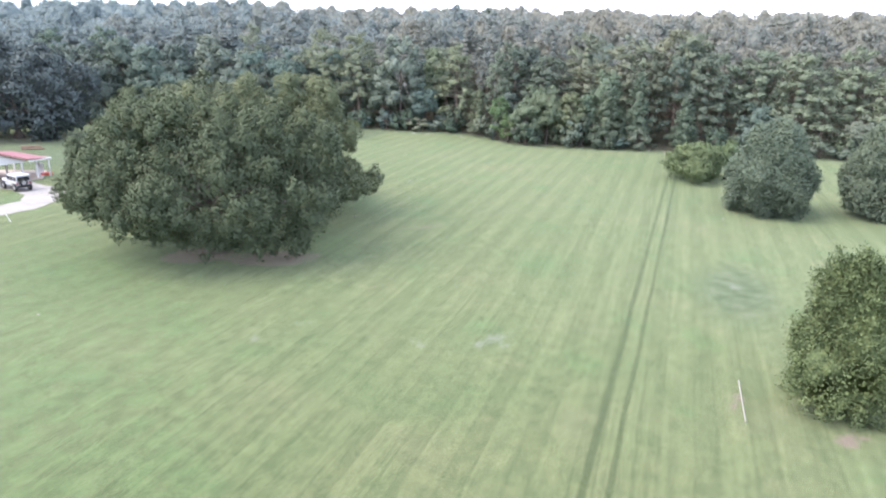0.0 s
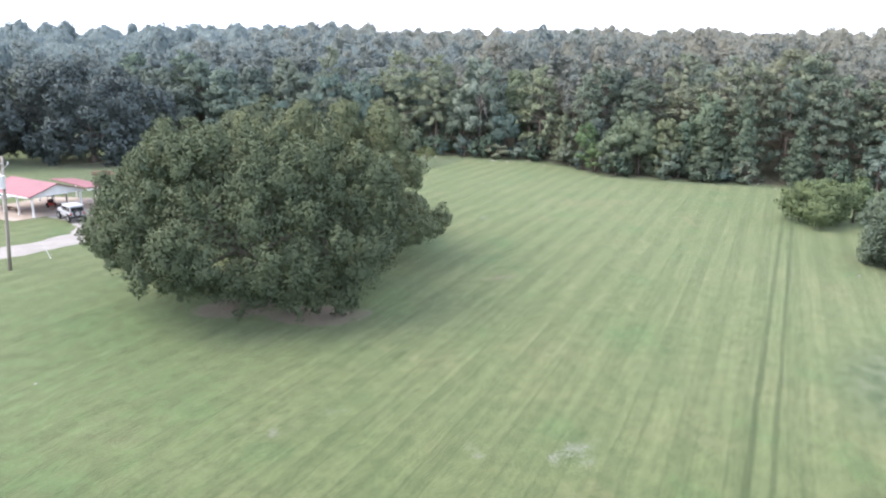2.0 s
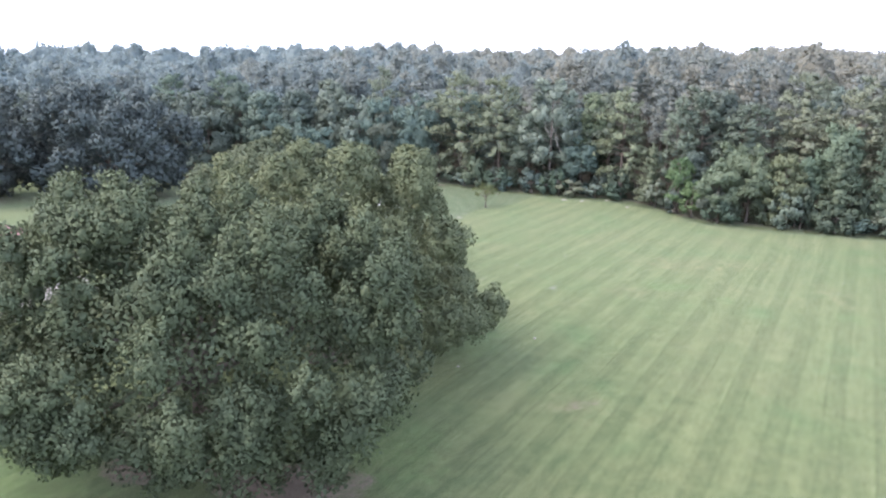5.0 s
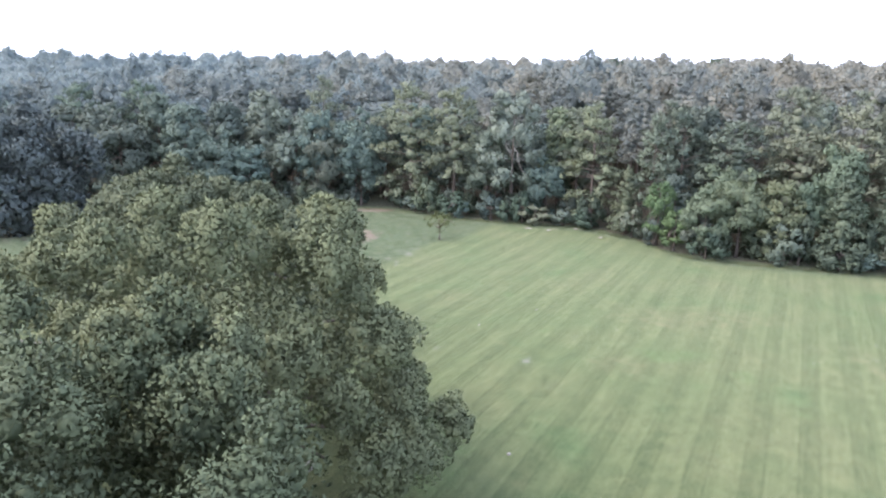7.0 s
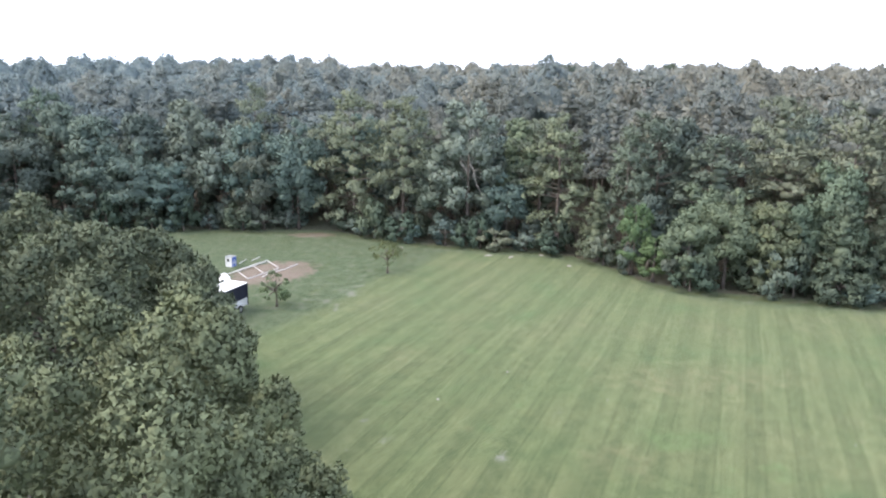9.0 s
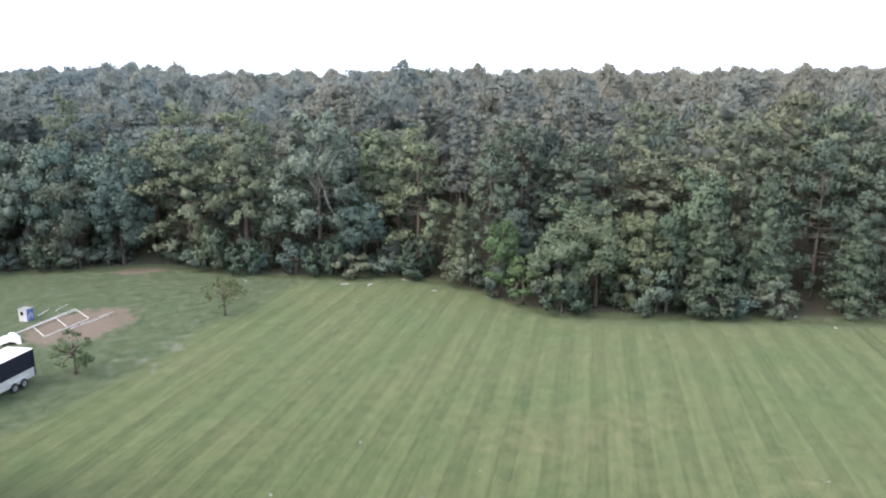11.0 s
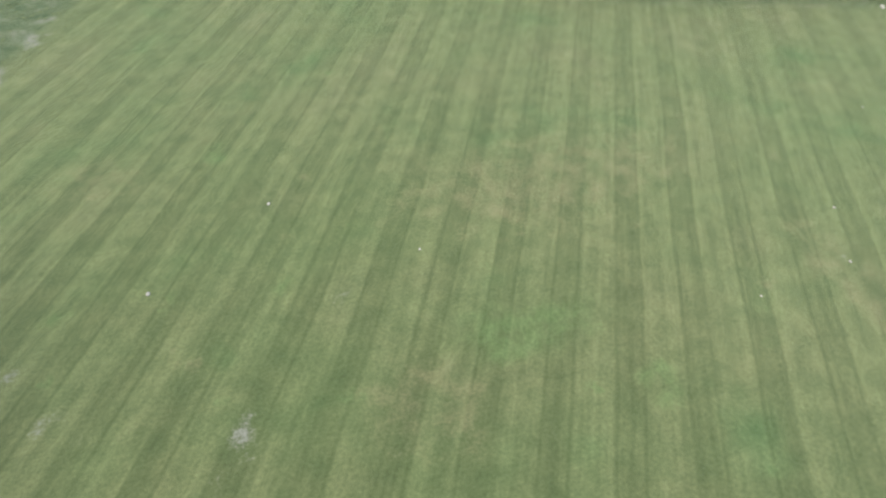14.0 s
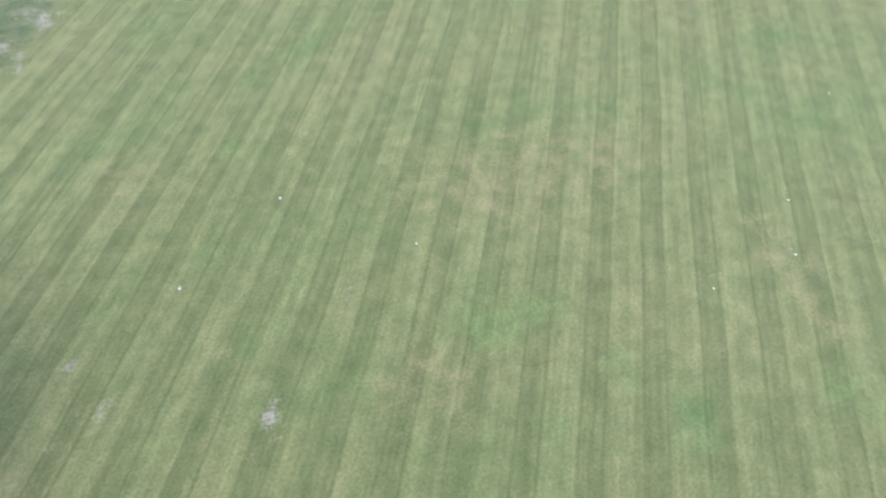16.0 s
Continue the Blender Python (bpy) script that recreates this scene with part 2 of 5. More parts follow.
POOL = material("pool_water", (0.02, 0.20, 0.22), 0.06, 0, 0.5)
base(POOL, ramp(POOL, noise_of(POOL, position(POOL), 0.5), (0.3, (0.010, 0.11, 0.13)), (0.7, (0.024, 0.19, 0.21))))
bump(POOL, noise_of(POOL, position(POOL), 3.0), 0.08, 0.02)

BRICK = worn("pale_brick", (0.25, 0.175, 0.160), (0.40, 0.345, 0.330), 0.9, 1.6, fine=9.0, relief=0.5, distance=0.02)

# the drive: pale crushed stone
GRAVEL = material("pale_gravel", (0.55, 0.52, 0.48), 0.95)
g_pos = position(GRAVEL)
g_small = noise_of(GRAVEL, g_pos, 14.0, 6.0, 0.7)
base(GRAVEL, mixed(GRAVEL, 0.45, ramp(GRAVEL, noise_of(GRAVEL, g_pos, 0.6), (0.3, (0.15, 0.138, 0.128)), (0.7, (0.25, 0.236, 0.222))),
                   ramp(GRAVEL, g_small, (0.3, (0.15, 0.14, 0.135)), (0.7, (0.36, 0.345, 0.33)))))
bump(GRAVEL, g_small, 0.5, 0.02)


def grass_material():
    """Mown lawn with the mower's passes, a worn wheel track, rough grass, dirt and a dead-leaf floor darkened for
    shade.
    """
    m = material("grass", (0.119, 0.158, 0.075), 0.95, 0, 0.15)
    nt = m.node_tree
    pos = position(m)
    sep = nt.nodes.new("ShaderNodeSeparateXYZ")
    nt.links.new(pos, sep.inputs[0])
    x, y = sep.outputs[0], sep.outputs[1]
    wob = noise_of(m, pos, 0.12, 2.0)
    wide = noise_of(m, pos, 0.16, 3.0)
    mid = noise_of(m, pos, 0.9, 4.0)
    fine = noise_of(m, pos, 7.0, 5.0, 0.7)
    grain = noise_of(m, pos, 28.0, 3.0, 0.75)

    def attr(name):
        a = nt.nodes.new("ShaderNodeAttribute")
        a.attribute_name = name
        return a.outputs["Fac"]

    def across(angle):
        a = radians(angle)
        return math_node(m, "SUBTRACT", math_node(m, "MULTIPLY", x, math.cos(a)), math_node(m, "MULTIPLY", y, math.sin(a)))

    # the passes of the mower: 2.49 m apart, each with two darker wheel lines
    u = math_node(m, "ADD", across(30.3), math_node(m, "MULTIPLY", math_node(m, "SUBTRACT", wob, 0.5), 0.30))
    a = radians(30.3)
    lengthwise = math_node(m, "ADD", math_node(m, "MULTIPLY", x, math.sin(a)), math_node(m, "MULTIPLY", y, math.cos(a)))
    combed = nt.nodes.new("ShaderNodeCombineXYZ")
    nt.links.new(math_node(m, "MULTIPLY", u, 2.3), combed.inputs[0])
    nt.links.new(math_node(m, "MULTIPLY", lengthwise, 0.10), combed.inputs[1])
    streak = noise_of(m, combed.outputs[0], 1.0, 3.0, 0.6)
    s = math_node(m, "FRACT", math_node(m, "DIVIDE", math_node(m, "ADD", u, 40.0 * 2.49 - 3.055), 2.49))
    d = math_node(m, "ABSOLUTE", math_node(m, "SUBTRACT", s, 0.5))
    band = math_node(m, "SUBTRACT", 1.0, smooth_step(m, d, 0.17, 0.235))
    line = math_node(m, "SUBTRACT", 1.0, smooth_step(m, math_node(m, "ABSOLUTE", math_node(m, "SUBTRACT", d, 0.20)), 0.0, 0.060))
    broken = smooth_step(m, streak, 0.36, 0.62)
    older = math_node(m, "ADD", 0.6, math_node(m, "MULTIPLY", smooth_step(m, y, 8.0, 40.0), 0.4))
    passes = math_node(m, "ADD", math_node(m, "MULTIPLY", math_node(m, "MULTIPLY", band, older), math_node(m, "ADD", math_node(m, "MULTIPLY", wide, 0.22), 0.23)), math_node(m, "MULTIPLY", math_node(m, "MULTIPLY", line, broken), 0.50))
    passes = math_node(m, "MULTIPLY", passes, math_node(m, "SUBTRACT", 1.0, attr("rough")))
    c = ramp(m, wide, (0.26, (0.062, 0.098, 0.042)), (0.40, (0.082, 0.103, 0.048)), (0.58, (0.090, 0.106, 0.051)), (0.74, (0.100, 0.110, 0.058)))
    c = mixed(m, math_node(m, "MULTIPLY", passes, 0.76), c, mixed(m, wide, (0.026, 0.045, 0.016), (0.034, 0.047, 0.019)))
    c = mixed(m, 1.0, c, ramp(m, streak, (0.32, (0.82, 0.85, 0.82)), (0.68, (1.17, 1.14, 1.15))), "MULTIPLY")
    # greener clover, and drier, thinner turf; the green also carries shade beside the oaks
    ragged = math_node(m, "ADD", math_node(m, "MULTIPLY", math_node(m, "SUBTRACT", mid, 0.5), 1.3), math_node(m, "MULTIPLY", math_node(m, "SUBTRACT", fine, 0.5), 0.6))
    odd = noise_of(m, pos, 0.33, 4.0, 0.6)
    for name, often, tint, much in (("dry", 0.70, (0.122, 0.112, 0.066), 0.45), ("lush", 0.30, (0.058, 0.104, 0.040), 0.55)):
        chance = smooth_step(m, odd, 0.56, often) if often > 0.5 else math_node(m, "SUBTRACT", 1.0, smooth_step(m, odd, often, 0.44))
        f = smooth_step(m, math_node(m, "ADD", math_node(m, "MAXIMUM", attr(name), math_node(m, "MULTIPLY", chance, 0.55)), ragged), 0.35, 0.95)
        c = mixed(m, math_node(m, "MULTIPLY", f, much), c, tint)
    # rough, long grass with grey-green weeds
    rough_c = ramp(m, mid, (0.30, (0.036, 0.058, 0.028)), (0.55, (0.058, 0.076, 0.042)), (0.75, (0.096, 0.100, 0.080)))
    c = mixed(m, attr("rough"), c, rough_c)
    # the worn wheel track along the field
    v = math_node(m, "ADD", across(31.4), math_node(m, "MULTIPLY", math_node(m, "SUBTRACT", wob, 0.5), 0.25))
    one = math_node(m, "SUBTRACT", 1.0, smooth_step(m, math_node(m, "ABSOLUTE", math_node(m, "SUBTRACT", v, 9.42)), 0.08, 0.26))
    two = math_node(m, "SUBTRACT", 1.0, smooth_step(m, math_node(m, "ABSOLUTE", math_node(m, "SUBTRACT", v, 10.45)), 0.06, 0.22))
    track = math_node(m, "MULTIPLY", math_node(m, "MAXIMUM", one, math_node(m, "MULTIPLY", two, 0.95)), smooth_step(m, mid, 0.15, 0.5))
    c = mixed(m, math_node(m, "MULTIPLY", track, math_node(m, "SUBTRACT", 0.62, math_node(m, "MULTIPLY", attr("rough"), 0.62))), c, (0.018, 0.032, 0.010))
    # wide, faint patches, then tufts and grain
    c = mixed(m, 1.0, c, ramp(m, noise_of(m, pos, 0.055, 3.0, 0.6), (0.32, (0.92, 0.97, 0.93)), (0.68, (1.09, 1.04, 1.08))), "MULTIPLY")
    c = mixed(m, 1.0, c, ramp(m, mid, (0.32, (0.82, 0.87, 0.83)), (0.68, (1.16, 1.12, 1.12))), "MULTIPLY")
    tufted = nt.nodes.new("ShaderNodeCombineXYZ")
    nt.links.new(math_node(m, "MULTIPLY", u, 2.6), tufted.inputs[0])
    nt.links.new(math_node(m, "MULTIPLY", lengthwise, 1.0), tufted.inputs[1])
    tuft = noise_of(m, tufted.outputs[0], 1.0, 5.0, 0.72)
    c = mixed(m, math_node(m, "ADD", 0.28, math_node(m, "MULTIPLY", attr("lush"), 0.6)), c, ramp(m, tuft, (0.34, (0.70, 0.75, 0.66)), (0.66, (1.26, 1.21, 1.24))), "MULTIPLY")
    c = mixed(m, 1.0, c, ramp(m, fine, (0.30, (0.74, 0.77, 0.72)), (0.70, (1.24, 1.21, 1.22))), "MULTIPLY")
    c = mixed(m, 1.0, c, ramp(m, grain, (0.25, (0.90, 0.91, 0.89)), (0.75, (1.10, 1.09, 1.10))), "MULTIPLY")
    # worn, bare and littered ground, the leaf floor darkened for shade among the trees
    edge = math_node(m, "MULTIPLY", math_node(m, "SUBTRACT", fine, 0.5), 0.7)
    edge = math_node(m, "ADD", edge, math_node(m, "MULTIPLY", math_node(m, "SUBTRACT", mid, 0.5), 1.0))
    for name, lo, hi in (("bare", (0.105, 0.112, 0.084), (0.180, 0.178, 0.160)), ("dirt", (0.100, 0.072, 0.060), (0.170, 0.130, 0.112)), ("litter_shade", (0.020, 0.015, 0.012), (0.060, 0.043, 0.032))):
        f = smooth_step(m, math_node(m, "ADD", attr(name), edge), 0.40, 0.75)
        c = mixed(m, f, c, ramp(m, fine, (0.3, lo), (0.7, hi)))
    base(m, c)
    skin = nt.nodes["Principled BSDF"].inputs
    skin["Sheen Weight"].default_value, skin["Sheen Roughness"].default_value, skin["Sheen Tint"].default_value = 0.22, 0.35, (0.86, 0.97, 0.66, 1)
    bump(m, math_node(m, "ADD", fine, math_node(m, "MULTIPLY", grain, 0.6)), 0.7, 0.05)
    return m


GRASS = grass_material()

# ---- ground: one sheet to the horizon, flat field, rising under the woods ----
EDGE_X = [-400, -140, -85, -60, -40, -23, -8, -2, 7, 15, 26, 31, 32.7, 34.8, 40.4, 51.3, 59.5, 70, 85.7, 120, 400]
EDGE_Y = [60, 96, 112, 119, 122, 122.5, 121.5, 120.8, 114.2, 110.2, 106.2, 99.5, 92, 89.3, 86.3, 82.4, 79, 75, 68.5, 52, -60]


def edge_y(x):
    return np.interp(x, EDGE_X, EDGE_Y)


def rise(x, y):
    d = np.clip((np.asarray(y) + 0.5 * np.asarray(x) - 112) / 1.118, 0, 620)
    return 0.05 * (d - 12 * (1 - np.exp(-d / 12)))


def blob(x, y, cx, cy, rx, ry, turn=0.0):
    a = radians(turn)
    u, v = (x - cx) * math.cos(a) + (y - cy) * math.sin(a), -(x - cx) * math.sin(a) + (y - cy) * math.cos(a)
    return np.clip(1.6 - np.sqrt((u / rx) ** 2 + (v / ry) ** 2), 0, 1)


def soft(x, lo, hi):
    t = np.clip((x - lo) / (hi - lo), 0, 1)
    return t * t * (3 - 2 * t)


def make_ground():
    far = 150 * 1.5 ** np.arange(1, 9)
    gx = np.concatenate([-far[::-1], np.arange(-110, 150, 1.2), 40 + far])
    gy = np.concatenate([-far[::-1], np.arange(-46, 150, 1.2), 40 + far])
    x, y = np.meshgrid(gx, gy)
    z = rise(x, y)
    x, y, z = x.ravel(), y.ravel(), z.ravel()
    nx, ny = len(gx), len(gy)
    i, j = np.meshgrid(np.arange(nx - 1), np.arange(ny - 1))
    a = (j * nx + i).ravel()
    faces = np.stack([a, a + 1, a + nx + 1, a + nx], -1)
    me = bpy.data.meshes.new("ground")
    me.from_pydata(np.stack([x, y, z], -1).tolist(), [], faces.tolist())
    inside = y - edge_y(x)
    litter_shade = soft(inside, -0.2, 2.6)
    # dark floor under the two lawn oaks, their shade put into the ground colour
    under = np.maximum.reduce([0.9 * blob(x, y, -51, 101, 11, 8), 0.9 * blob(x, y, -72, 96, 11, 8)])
    litter_shade = np.maximum(litter_shade, 0.8 * under)
    bx = np.interp(y, [66, 74, 80.8, 88.6, 95.7, 100.2, 106.4, 112], [-30, -9, -3.3, 1.6, 4.9, 9.4, 12.7, 16])
    rough = soft(bx - x, -0.5, 1.5) * soft(y, 68, 74) * soft(x, -60, -40)
    rough = np.maximum(rough, soft(inside, -3.2, -1.6) * (x > 8))
    rough = np.maximum(rough, 0.95 * blob(x, y, 27.8, 14, 2.3, 5.6, -31))
    dirt = np.maximum.reduce([
        0.95 * blob(x, y, -12.3, 28.4, 2.8, 2.0), 0.9 * blob(x, y, -6.2, 26.8, 3.4, 2.0), 0.6 * blob(x, y, -6.5, 43.0, 3.0, 3.0), 0.4 * blob(x, y, -1.4, 38.0, 1.4, 2.2),
        0.55 * blob(x, y, 8.6, 35.2, 1.8, 0.8, 10), 0.85 * blob(x, y, -6.6, 99.0, 4.2, 5.6, -30), 0.65 * blob(x, y, -3.6, 100.5, 2.0, 1.6),
        0.9 * blob(x, y, -3.6, 119.3, 3.2, 1.6), 0.62 * blob(x, y, 12, 112.4, 5.0, 1.0, -26), 0.6 * blob(x, y, 55, 81.2, 5, 0.8, -20),
        0.6 * blob(x, y, 44, 85.2, 5, 0.6, -20), 0.6 * blob(x, y, 17.8, -1, 0.6, 2.2, -30), 0.9 * blob(x, y, 20.8, -4.9, 1.1, 0.6)])
    bare = np.maximum.reduce([
        0.5 * blob(x, y, 2.5, 8.7, 0.8, 1.2), 0.60 * blob(x, y, 7.8, 8.3, 0.9, 1.6, -30), 0.5 * blob(x, y, 4.6, 8.8, 0.6, 1.0), 0.5 * blob(x, y, 6.3, 7.6, 0.6, 1.2, -30),
        0.5 * blob(x, y, -4.3, 12.6, 1.2, 0.9), 0.5 * blob(x, y, -7.0, 11.0, 1.6, 0.8), 0.5 * blob(x, y, 0.9, 100.7, 1.2, 1.0),
        0.55 * blob(x, y, 1.4, 90.8, 1.2, 0.9), 0.5 * blob(x, y, 2.4, 93.5, 1.0, 0.9), 0.5 * blob(x, y, -2.0, 88.5, 1.6, 0.8), 0.5 * blob(x, y, 28.4, 15, 0.8, 1.4, -31),
        0.60 * blob(x, y, 9.7, 57.7, 0.6, 2.0, -30), 0.55 * blob(x, y, 4.3, 60.8, 0.4, 1.2, -30), 0.52 * blob(x, y, 2.7, 63.0, 0.5, 0.8, -30), 0.52 * blob(x, y, 5.4, 60.3, 0.4, 0.8, -30),
        0.52 * blob(x, y, 2.0, 59.3, 0.6, 0.8, -30), 0.56 * blob(x, y, 14.4, 63.1, 0.6, 1.0, -30), 0.5 * blob(x, y, 14.3, 55.7, 0.5, 0.8, -30), 0.5 * blob(x, y, 19.9, 54.5, 0.5, 0.7, -30),
        0.54 * blob(x, y, 35.3, 58.3, 0.5, 1.1, -30), 0.62 * blob(x, y, 1.7, 90.3, 1.1, 1.6), 0.58 * blob(x, y, -0.4, 87.3, 0.8, 1.2), 0.58 * blob(x, y, 0.5, 85.4, 0.7, 1.0), 0.52 * blob(x, y, 22.4, 75.9, 1.2, 0.6)])
    dry = np.maximum.reduce([0.6 * blob(x, y, *q) for q in (
        (25.9, 67.5, 8.4, 3.4), (16.0, 57.3, 2.3, 2.4), (34.6, 57.6, 1.6, 4.7), (5.6, 74.0, 2.0, 1.8), (-10.3, 7.7, 1.6, 1.9), (-7.9, 11.2, 1.8, 2.0), (-12.3, -1.8, 1.6, 1.8), (7.8, 5.2, 1.6, 1.9),
        (40.1, 17.1, 2.9, 3.7), (-12.0, 18.3, 1.4, 1.4), (1.6, 19.0, 2.4, 1.9), (8.0, 34.8, 2.1, 2.6), (-6.0, 26.2, 4.0, 2.2))])
    lush = np.maximum.reduce([0.75 * blob(x, y, *q) for q in (
        (20.7, 59.3, 3.5, 1.5), (12.3, 64.2, 0.8, 0.7), (4.4, 65.6, 0.7, 0.6), (10.9, 74.6, 1.0, 1.0), (24.2, 55.5, 1.1, 1.2), (32.6, 51.4, 1.5, 1.8), (-18.9, 25.2, 5.1, 5.4),
        # last two: shade along the oaks' right sides, put into the grass colour
        (11.6, 4.6, 1.0, 2.0), (20.3, 6.5, 1.1, 2.9), (-18.3, 8.6, 1.8, 3.3), (-1.5, 30.0, 3.0, 4.0), (2.0, 47.0, 3.0, 7.0))])
    # greener turf at near left, darkened too for the lens's corner falloff
    lush = np.maximum(lush, 0.62 * soft(-x, 0, 12) * soft(40 - y, 0, 8) * soft(y, -30, -10))
    for name, values in (("litter_shade", litter_shade), ("rough", rough), ("dirt", dirt), ("bare", bare), ("dry", dry), ("lush", lush)):
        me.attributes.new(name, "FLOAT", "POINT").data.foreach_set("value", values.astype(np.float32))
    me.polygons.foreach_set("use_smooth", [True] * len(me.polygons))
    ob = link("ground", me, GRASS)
    return tagged(ob, "mown green field with mowing stripes, worn tracks and bare patches", "field", kind="structure")


make_ground()


# ---- drive and pads ----
def ribbon(name, points, half, z, mat):
    bm = bmesh.new()
    pts = np.array(points, float)
    t = np.linspace(0, 1, len(pts))
    s = np.linspace(0, 1, 60)
    line = np.stack([np.interp(s, t, pts[:, k]) for k in range(2)], -1)
    for _ in range(4):
        line[1:-1] = (line[:-2] + 2 * line[1:-1] + line[2:]) / 4
    way = unit(np.gradient(line, axis=0))
    side = np.stack([-way[:, 1], way[:, 0]], -1)
    rows = []
    for k, (p, n) in enumerate(zip(line, side)):
        w = half * (1 + 0.10 * math.sin(k * 0.9) + 0.06 * math.sin(k * 2.3 + 1))
        rows.append([bm.verts.new((*(p + n * w * f), z if abs(f) < 1 else 0.002)) for f in (-1, -0.8, 0.8, 1)])
    for a, b in zip(rows, rows[1:]):
        for k in range(3):
            bm.faces.new((a[k], a[k + 1], b[k + 1], b[k]))
    return part(name, bm, mat)


drive = ribbon("road", [(-75, 22), (-58, 30), (-46, 36.3), (-38.6, 41.4), (-33.2, 46.8), (-31.2, 51.5), (-33.0, 56.5), (-38.2, 61)], 2.0, 0.03, GRAVEL)
tagged(drive, "curved drive of pale crushed stone across the lawn", "driveway", kind="structure")
spur = ribbon("road", [(-32.2, 52), (-29.6, 54.2), (-27.2, 57), (-26, 62)], 1.7, 0.024, GRAVEL)
tagged(spur, "pale gravel turnout beside the drive", "driveway", kind="structure")
pad = part("pavement", slab([(-49.6, 60.4, 0.06), (-41.6, 56.6, 0.06), (-35.2, 63.6, 0.06), (-36.5, 69.5, 0.06), (-44.5, 70.5, 0.06)], 0.06), CONCRETE)
tagged(pad, "tan concrete slab under the carport", "patio", kind="structure")


# ---- trees ----
def kernels(centres, radii, squash=0.8, level=1):
    """Smooth dense hearts of leaf clumps, so that no light falls through a crown."""
    v, f = BALLS[level]
    m = len(centres)
    turn = np.linalg.qr(rng.normal(size=(m, 3, 3)))[0]
    d = np.einsum("mij,vj->mvi", turn, v)
    p = centres[:, None] + d * radii[:, None, None] * (1 + 0.16 * np.clip(rng.normal(size=(m, len(v), 1)), -1.8, 1.2)) * (1, 1, squash)
    return np.concatenate([p[:, f].reshape(-1, 3), unit(d[:, f] * (1, 1, 1 / squash)).reshape(-1, 3)], 1)


def buds(c, r, d, n, at=0.8, size=0.5, up=0.3, low=0.65, high=1.25, tall=1.0, lean=0.6):
    """Smaller clumps set round each clump, on its outer and upper side."""
    k = np.repeat(np.arange(len(c)), n)
    e = unit(rng.normal(size=(len(k), 3)) + 1.1 * d[k] + (0, 0, up))
    return c[k] + e * r[k][:, None] * at * (1, 1, tall), r[k] * size * rng.uniform(low, high, len(k)), unit(lean * d[k] + e)


def shell(c, r, o, count, length, width, squash=0.8, up=0.3, tuft=5, loose=0.45, near=0.48, far=1.22, outer=0.3, even=0.88, skew=0.24, bias=1.0):
    """Leaves over uneven clumps: some single, some in tufts that fan up and outwards."""
    axes = rng.uniform(1 - skew, 1 + skew, (len(c), 3)) * (1, 1, squash)

    def spread(total, lo, hi):
        w = r ** 2 / (r ** 2).sum() * total
        k = np.repeat(np.arange(len(c)), np.floor(w + rng.uniform(0, 1, len(c))).astype(int))
        d = unit(rng.normal(size=(len(k), 3)) + bias * o[k] + (0, 0, up))
        p = c[k] + d * (r[k] * (lo + (hi - lo) * rng.uniform(0, 1, len(k)) ** 0.8))[:, None] * axes[k]
        return p, d, o[k]

    p, d, out = spread(count * loose, near, far * 0.95)
    rows = [leaves(p, unit(d + 0.45 * rng.normal(size=p.shape)), length, width, None, 0.9 * d + outer * out + (0, 0, 0.15), even)]
    p, d, out = spread(count * (1 - loose) / tuft, 0.7, far)
    axis = unit(0.6 * d + 0.25 * out + (0, 0, 0.6) + 0.3 * rng.normal(size=p.shape))
    p, axis, d, out = (np.repeat(v, tuft, 0) for v in (p, axis, d, out))
    way = unit(axis + 0.55 * rng.normal(size=p.shape))
    n = unit(np.cross(way, rng.normal(size=p.shape)))
    n = n * np.where((n * (d + (0, 0, 0.4))).sum(-1, keepdims=True) < 0, -1.0, 1.0) + 0.5 * d
    rows.append(leaves(p + way * length * rng.uniform(0.1, 0.7, (len(p), 1)), n, length * 1.15, width * 0.75, way, 0.8 * d + outer * out + 0.3 * axis, even - 0.04))
    return np.concatenate(rows)


